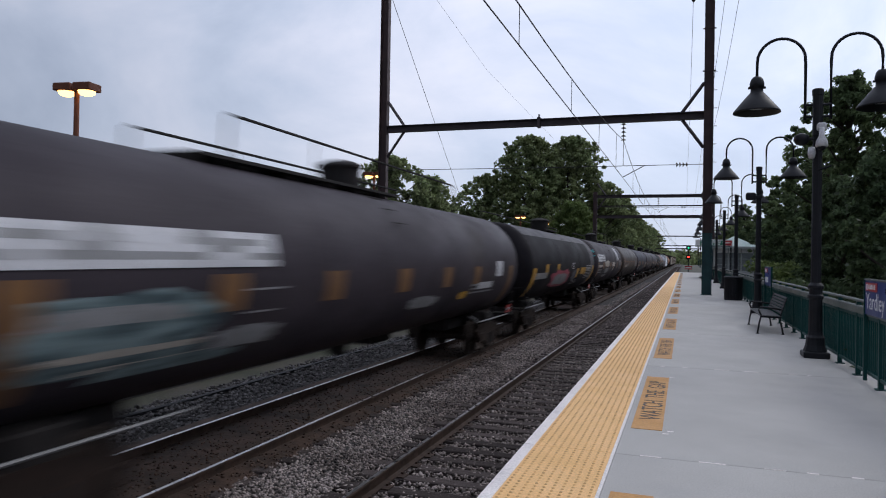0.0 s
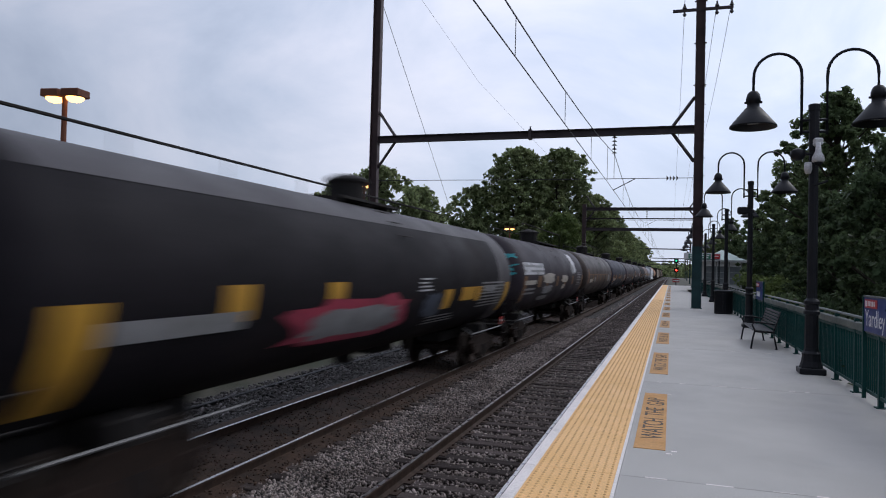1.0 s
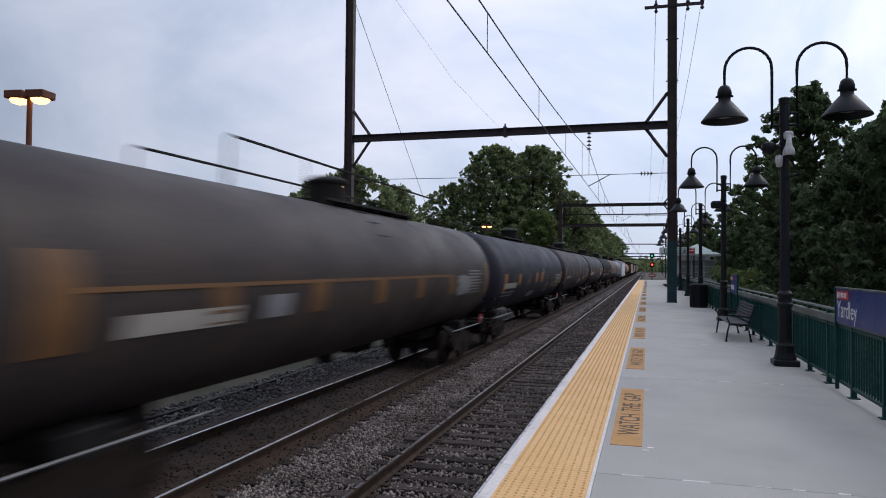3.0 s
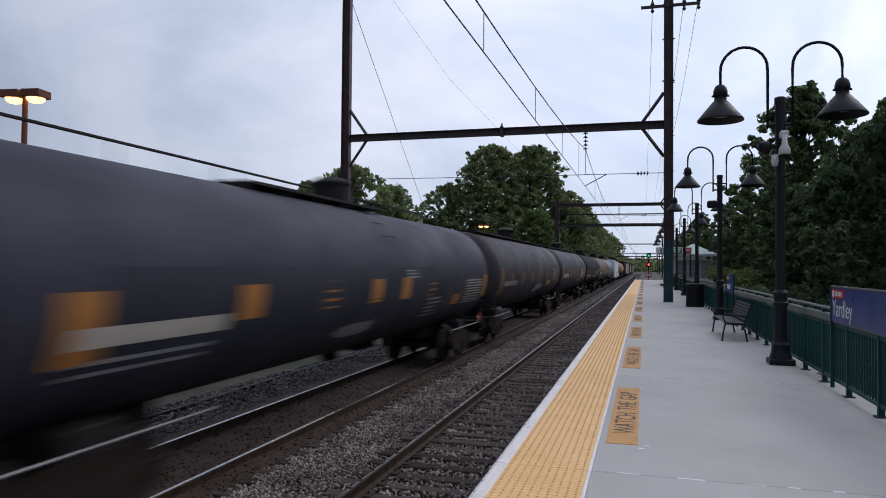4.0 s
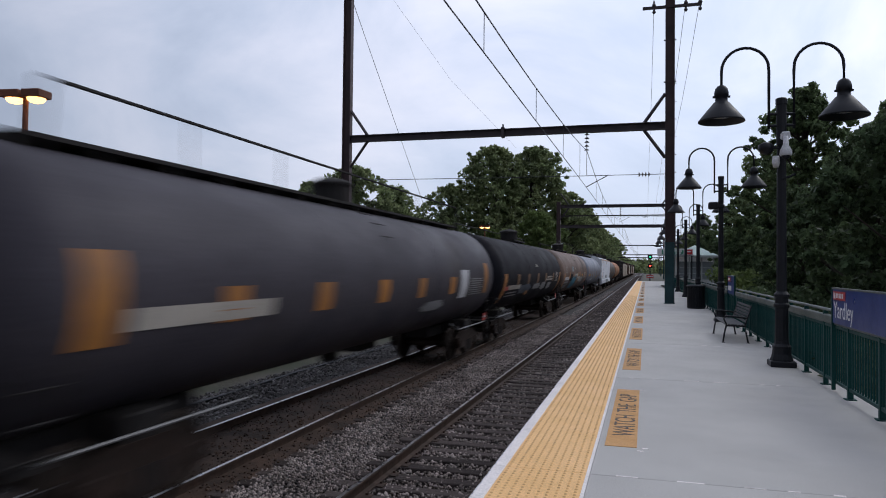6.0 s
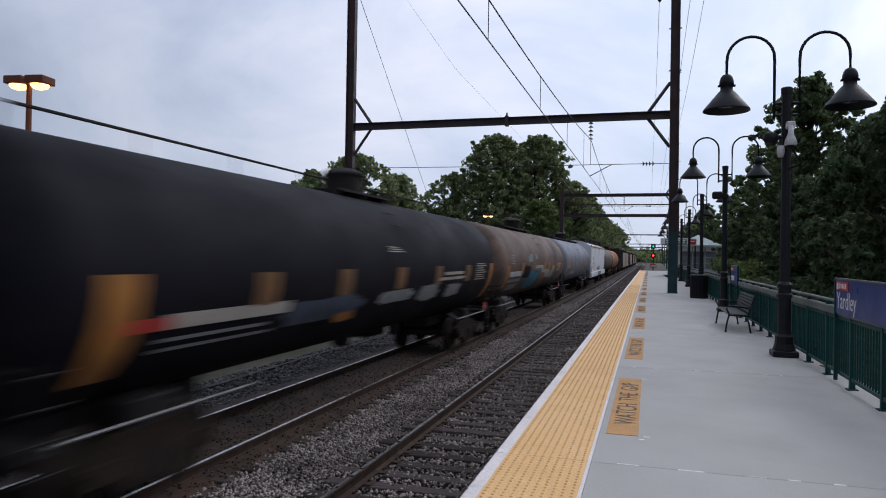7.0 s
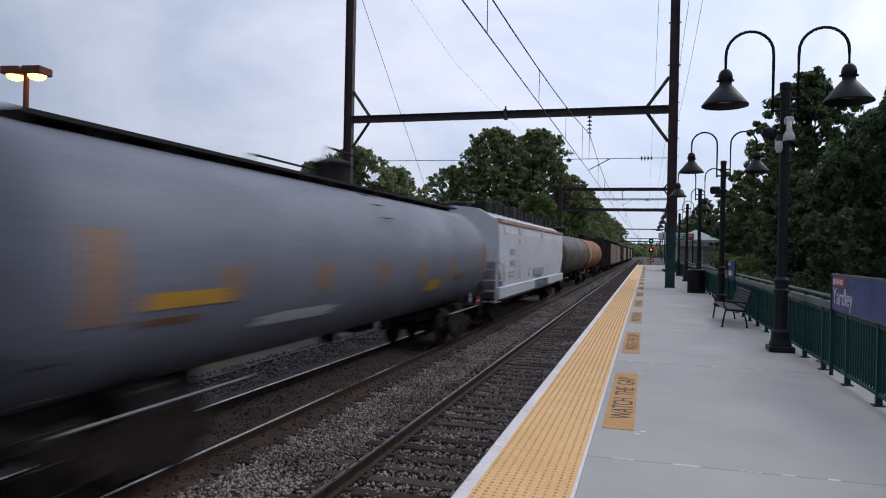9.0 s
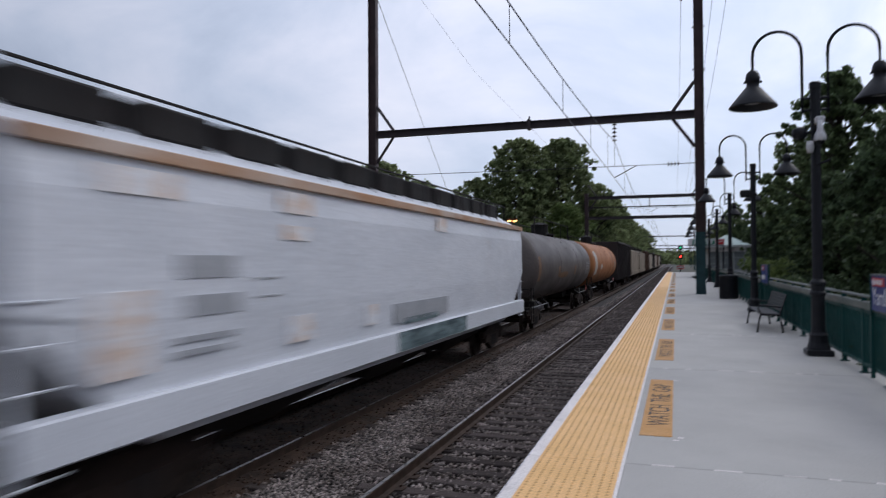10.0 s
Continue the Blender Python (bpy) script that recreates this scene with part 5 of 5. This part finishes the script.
train.append(tank_car(5, "brown-grey tank car with full-length top walkway", paint("tank_brown_grey", (0.060, 0.052, 0.060), (0.045, 0.039, 0.046), 0.58), squares(P_BROWN, None, -33, 5, (-6.3, -3.8, -1.2, 1.2, 3.6)) + [(P_YELLOW, 4.1, 5.2, -30, -20), (P_BROWN, 0.9, 1.4, -29, 8)] + LOAD + [(P_GREY, -7.8, -5.2, -21, -14)] + stencil(4.9, 6.0, -31, -18, 4, P_GREY), [(P_GREY, 1.5, -30, 2.6, 14), (P_GREY, 0.6, -36, 1.4, 8)], (-8.9, 8.4), ((0.6, 0.63, -8.85, 8.0),)))
train.append(tank_car(6, "charcoal grey tank car with orange end bands and white square", K_GREY, squares(P_ORANGE) + [(P_CREAM, -7.7, -4.9, -19, -10), (P_WHITE, 5.2, 6.0, -26, 4)] + stencil(6.3, 7.9, -24, -4, 8, P_GREY), [(P_GREY, 3.0, -30, 2.0, 12)], (-8.4, 8.4), ((0.6, 0.63, -8.0, 8.0),)))
train.append(tank_car(7, "dark black tank car with faded orange squares", K_DARK, squares(P_BROWN, P_ORANGE, -48, -2, (-5.6, -3.05, -0.3, 2.4, 5.25)) + stencil(6.2, 7.4, -20, 0, 8, P_CREAM) + [(P_CREAM, -7.6, -4.9, -26, -19), (P_GREY, -7.6, -5.4, -32, -30), (P_GREY, -7.6, -5.2, -37, -35), (P_CREAM, 2.9, 4.7, -12, -9), (P_CREAM, 2.5, 4.9, -17, -14), (P_RED, -8.2, -7.5, -26, -20)] + stencil(-1.0, -0.2, 9, 14, 3, P_CREAM), [(P_FADE, -3.6, -28, 3.2, 18), (P_GREY, -0.3, -26, 2.2, 13), (P_GREY, 1.8, -27, 1.8, 18), (P_GREY, 4.0, -28, 1.6, 16), (P_ORANGE, -2.7, -36, 0.9, 10)], (-1.3, 1.6), ((-0.6, 0.43, -8.0, 8.0),)))
train.append(tank_car(8, "sooty brown tank car with turquoise graffiti", K_BRWN, squares(P_ORANGE, None, -42, -6, (-5.3, 0.95, 2.6, 6.6)) + stencil(-1.9, -1.2, 4, 12, 3, P_CREAM) + [(P_WHITE, -7.9, -5.4, -23, -15), (P_GREY, -7.9, -5.3, -32, -27), (P_GREY, -7.9, -5.3, -38, -36)] + stencil(-7.9, -7.1, -4, 11, 4, P_GREY) + stencil(5.6, 7.4, -22, -5, 7, P_CREAM) + [(P_YELLOW, 3.7, 4.6, -19, -10)],
    [(P_TEAL, -2.0, -36, 3.6, 44), (P_CREAM, -0.9, -12, 3.0, 10), (P_PALE, -3.4, 5, 1.4, 16), (P_PALE, -1.2, -16, 2.2, 8), (P_CREAM, 1.4, -24, 3.4, 20), (P_GREY, 3.4, -26, 2.6, 20), (P_RUST, 0.6, -28, 2.2, 16), (P_ORANGE, -2.6, -11, 0.5, 8), (P_BLACK, -4.2, -18, 2.0, 26), (P_GREY, -6.6, -42, 2.4, 10)], (-4.7, 2.2)))
train.append(tank_car(9, "pale grey tank car with faint orange squares", K_PALE, squares(paint("faded_rust_square", (0.30, 0.19, 0.13), (0.25, 0.17, 0.12), 0.6)) + [(P_YELLOW, -7.4, -5.9, -20, -13), (P_BROWN, -7.4, -6.4, -27, -24), (P_YELLOW, 2.4, 3.5, -33, -22)] + LOAD, [(P_WHITE, -3.8, -34, 3.0, 9), (P_BROWN, 5.2, -22, 1.2, 7)], (-8.4, 8.4), ((0.6, 0.63, -1.5, 1.0), (-0.6, 0.43, -2.2, 0.9))))


def hopper_car(index, label, body, trim, length, marks=()):
    """A covered hopper: bulging sides, sloping ends, roof walk, end cages."""
    car = empty("hopper_car", label, "hopper car", "cars of the freight train")
    h = length / 2
    half = [(1.38, 0.95), (1.50, 1.15), (1.55, 2.2), (1.54, 3.38), (1.48, 3.76), (1.42, 3.82), (0.75, 4.20), (0, 4.28)]
    sec = half + [(-x, z) for x, z in half[-2::-1]]
    bm = bmesh.new()
    rows = []
    stations = [(-h + 0.02, 2.35), (-h + 1.0, 1.5), (-h + 1.9, 0.95), (0, 0.95), (h - 1.9, 0.95), (h - 1.0, 1.5), (h - 0.02, 2.35)]
    for y, zb in stations:
        rows.append([bm.verts.new((x, y, max(z, zb))) for x, z in sec])
    for u, v in zip(rows, rows[1:]):
        for i in range(len(sec) - 1):
            bm.faces.new((u[i], v[i], v[i + 1], u[i + 1]))
        bm.faces.new((u[-1], v[-1], v[0], u[0]))
    bm.faces.new(rows[0])
    bm.faces.new(rows[-1][::-1])
    bmesh.ops.remove_doubles(bm, verts=bm.verts, dist=0.0005)
    bmesh.ops.recalc_face_normals(bm, faces=bm.faces)
    part("hopper_body", bm, body, car)
    for s in (-1, 1):
        part("side_sill", box(bmesh.new(), s * 1.40, s * 1.60, -h, h, 1.08, 1.48, 0.02), body, car)
        part("top_chord", box(bmesh.new(), s * 1.42, s * 1.56, -h, h, 3.72, 3.85, 0.01), trim, car, "rust-streaked top chord")
        bm = box(bmesh.new(), -1.5, 1.5, s * (h - 0.06), s * h, 2.68, 3.83)
        for x in (-1.5, 1.42):
            box(bm, x, x + 0.08, s * (h - 0.1), s * h, 0.95, 3.83)
        for x in (-0.6, 0.52):
            box(bm, x, x + 0.08, s * (h - 0.1), s * h, 0.95, 2.8)
        part("end_frame", bm, body, car)
        for z in np.arange(1.0, 2.6, 0.36):
            part("ladder_rung", cyl(bmesh.new(), (1.56, s * (h - 0.02), z), (1.56, s * (h - 0.46), z), 0.014, n=5), body, car)
            part("ladder_rung", cyl(bmesh.new(), (1.0, s * (h + 0.06), z), (1.5, s * (h + 0.06), z), 0.014, n=5), body, car)
    bm = box(bmesh.new(), -0.42, 0.42, -h, h, 4.38, 4.42)
    for y in np.arange(-h + 0.3, h, 1.1):
        box(bm, -0.4, 0.4, y - 0.04, y + 0.04, 4.24, 4.39)
    part("roof_walk", bm, PIPE, car, "grey grating roof walk")
    bm = bmesh.new()
    for sx in (-1.05, 1.05):
        tube(bm, [(sx, -h + 0.2, 4.5), (sx, h - 0.2, 4.5)], 0.02, 5)
        for y in np.arange(-h + 0.3, h, 0.95):
            cyl(bm, (sx, y, 3.98), (sx, y, 4.5), 0.02, n=4)
    part("roof_hatch_rail", bm, STEEL, car)
    for j, y in enumerate(np.arange(-h + 0.4, h - 1.4, 1.62)):
        part("roof_hatch", box(bmesh.new(), 0.50, 0.95, y, y + 1.35, 4.10, 4.48, 0.03), STEEL, car)
    for y in (-h * 0.5, 0, h * 0.5):
        bm = bmesh.new()
        v = [bm.verts.new(p) for p in ((-1.3, y - 2.2, 1.0), (1.3, y - 2.2, 1.0), (1.3, y + 2.2, 1.0), (-1.3, y + 2.2, 1.0), (-0.5, y - 0.5, 0.4), (0.5, y - 0.5, 0.4), (0.5, y + 0.5, 0.4), (-0.5, y + 0.5, 0.4))]
        for q in ((0, 1, 5, 4), (1, 2, 6, 5), (2, 3, 7, 6), (3, 0, 4, 7), (4, 5, 6, 7)):
            bm.faces.new([v[k] for k in q])
        part("discharge_chute", bm, STEEL, car)
    for mt, y0, y1, z0, z1 in marks:
        part("marking", box(bmesh.new(), 1.545, 1.562, y0 + 0.5, y1 + 0.5, z0 + 0.08, z1 + 0.08), mt, car)
    for s in (-1, 1):
        bm = box(bmesh.new(), -0.33, 0.33, s * (h - 3.0), s * (h + 0.3), 0.72, 1.02, 0.02)
        part("draft_sill", bm, STEEL, car)
        part("coupler", box(bmesh.new(), -0.11, 0.11, s * (h + 0.3), s * (h + 0.5), 0.74, 0.96, 0.03), RUSTY, car)
        bogie(car, s * (h - 2.0))
    return car


def box_car(label, body, length, height=4.2):
    """A boxy closed wagon with ribbed sides."""
    car = empty("box_car", label, "freight car", "cars of the freight train")
    h = length / 2
    part("car_body", box(bmesh.new(), -1.45, 1.45, -h, h, 1.0, height, 0.03), body, car)
    for y in np.arange(-h + 0.1, h, 1.15):
        for s in (-1, 1):
            part("side_rib", box(bmesh.new(), s * 1.45, s * 1.54, y, y + 0.12, 1.0, height), body, car)
    for s in (-1, 1):
        part("top_chord", box(bmesh.new(), s * 1.40, s * 1.56, -h, h, height - 0.12, height + 0.02), body, car)
    for s in (-1, 1):
        part("coupler", box(bmesh.new(), -0.2, 0.2, s * (h - 1), s * (h + 0.5), 0.74, 0.98, 0.03), STEEL, car)
        bogie(car, s * (h - 2.0))
    return car


H_WHITE = paint("hopper_white", (0.70, 0.715, 0.755), (0.61, 0.63, 0.67), 0.5, (0.55, 0.42, 0.32), (0.66, 0.85))
H_RUST = paint("hopper_rust_trim", (0.44, 0.24, 0.13), (0.58, 0.48, 0.41), 0.6, (0.24, 0.12, 0.06), (0.5, 0.7), 1.5)
H_BEIGE = paint("hopper_beige", (0.26, 0.21, 0.16), (0.20, 0.16, 0.13), 0.6)
H_DARK = paint("boxy_dark_brown", (0.05, 0.042, 0.042), (0.036, 0.03, 0.03), 0.6)
H_BRN = paint("boxy_oxide_brown", (0.13, 0.075, 0.055), (0.09, 0.055, 0.042), 0.6)
F_RUST = surf("faint_rust_stain", (0.70, 0.52, 0.40), (0.79, 0.79, 0.81), 4, 0.6, bump=0, spread=(0.42, 0.56))
hop = hopper_car(10, "white covered hopper car with rust-streaked roof edge", H_WHITE, H_RUST, 18.8, marks=[
    (P_FAINT, -7.9, -7.0, 2.5, 2.74), (P_FAINT, -7.8, -6.9, 2.1, 2.32), (P_FAINT, -8.0, -7.0, 1.84, 1.90), (P_FAINT, -8.0, -7.1, 1.70, 1.76), (P_FAINT, -6.5, -6.1, 2.46, 2.48), (P_FAINT, -6.5, -6.0, 2.24, 2.26),
    (P_FAINT, -2.2, 0.9, 1.55, 1.9), (P_PALE, -1.7, 0.2, 1.50, 1.62), (F_RUST, -9.0, -8.4, 1.6, 2.4), (F_RUST, -6.0, -5.2, 3.3, 3.58), (F_RUST, -5.9, -5.3, 2.95, 3.14), (F_RUST, -5.8, -5.2, 1.6, 1.95), (F_RUST, -3.4, -3.0, 1.62, 1.95), (F_RUST, -9.0, -8.0, 3.3, 3.55), (F_RUST, 0.2, 0.8, 3.3, 3.6)])
part("graffiti", box(bmesh.new(), 1.598, 1.606, -1.6, 2.7, 1.11, 1.46), P_PALE, hop)
cars = list(zip(train, CENTRES))
cars.append((hop, 209.6))
nxt = 221.0
for k, (mk, gap) in enumerate([(1, 0), (2, 0), (3, 0), (4, 0), (4, 0), (5, 0), (4, 0), (3, 0), (4, 0), (5, 0), (4, 0), (3, 0)]):
    if mk == 1:
        ob = tank_car(11, "grey-brown tank car with dull stripes", paint("tank_dull_grey_brown", (0.12, 0.10, 0.092), (0.085, 0.072, 0.068)), squares(P_BROWN)[::2] + LOAD, [(P_BROWN, -2, -18, 3, 12)])
    elif mk == 2:
        ob = tank_car(12, "rusty orange tank car with grey ends", K_ORNG, LOAD + [(P_CREAM, -7.9, -6.6, -30, 30)], [(P_CREAM, -4, -10, 1.5, 14)])
    elif mk == 3:
        ob = box_car("dark brown boxy freight car with ribbed sides", H_DARK, 17.6, 4.4)
    elif mk == 4:
        ob = hopper_car(20 + k, "beige covered hopper car", H_BEIGE, H_BEIGE, 17.6)
    else:
        ob = box_car("oxide brown boxy freight car with ribbed sides", H_BRN, 17.6, 4.3)
    cars.append((ob, nxt + CAR / 2))
    nxt += CAR


def motions():
    """The train runs towards the viewer's side at an even pace, its wheels turning."""
    for ob, c in cars:
        walk(ob, [(t, pose(FAR_X, c - SPEED * t, RAIL_Z)) for t in (0, 2.5, 5, 7.5, 10)])
    near = {o for o, c in cars[:13]}
    for w, q in SPIN:
        if w.parent.parent in near:
            walk(w, [(f / FPS, pose(0, q, 0.455, (math.degrees(SPEED * f / FPS / 0.455)) % 360)) for f in range(301)])


motions()
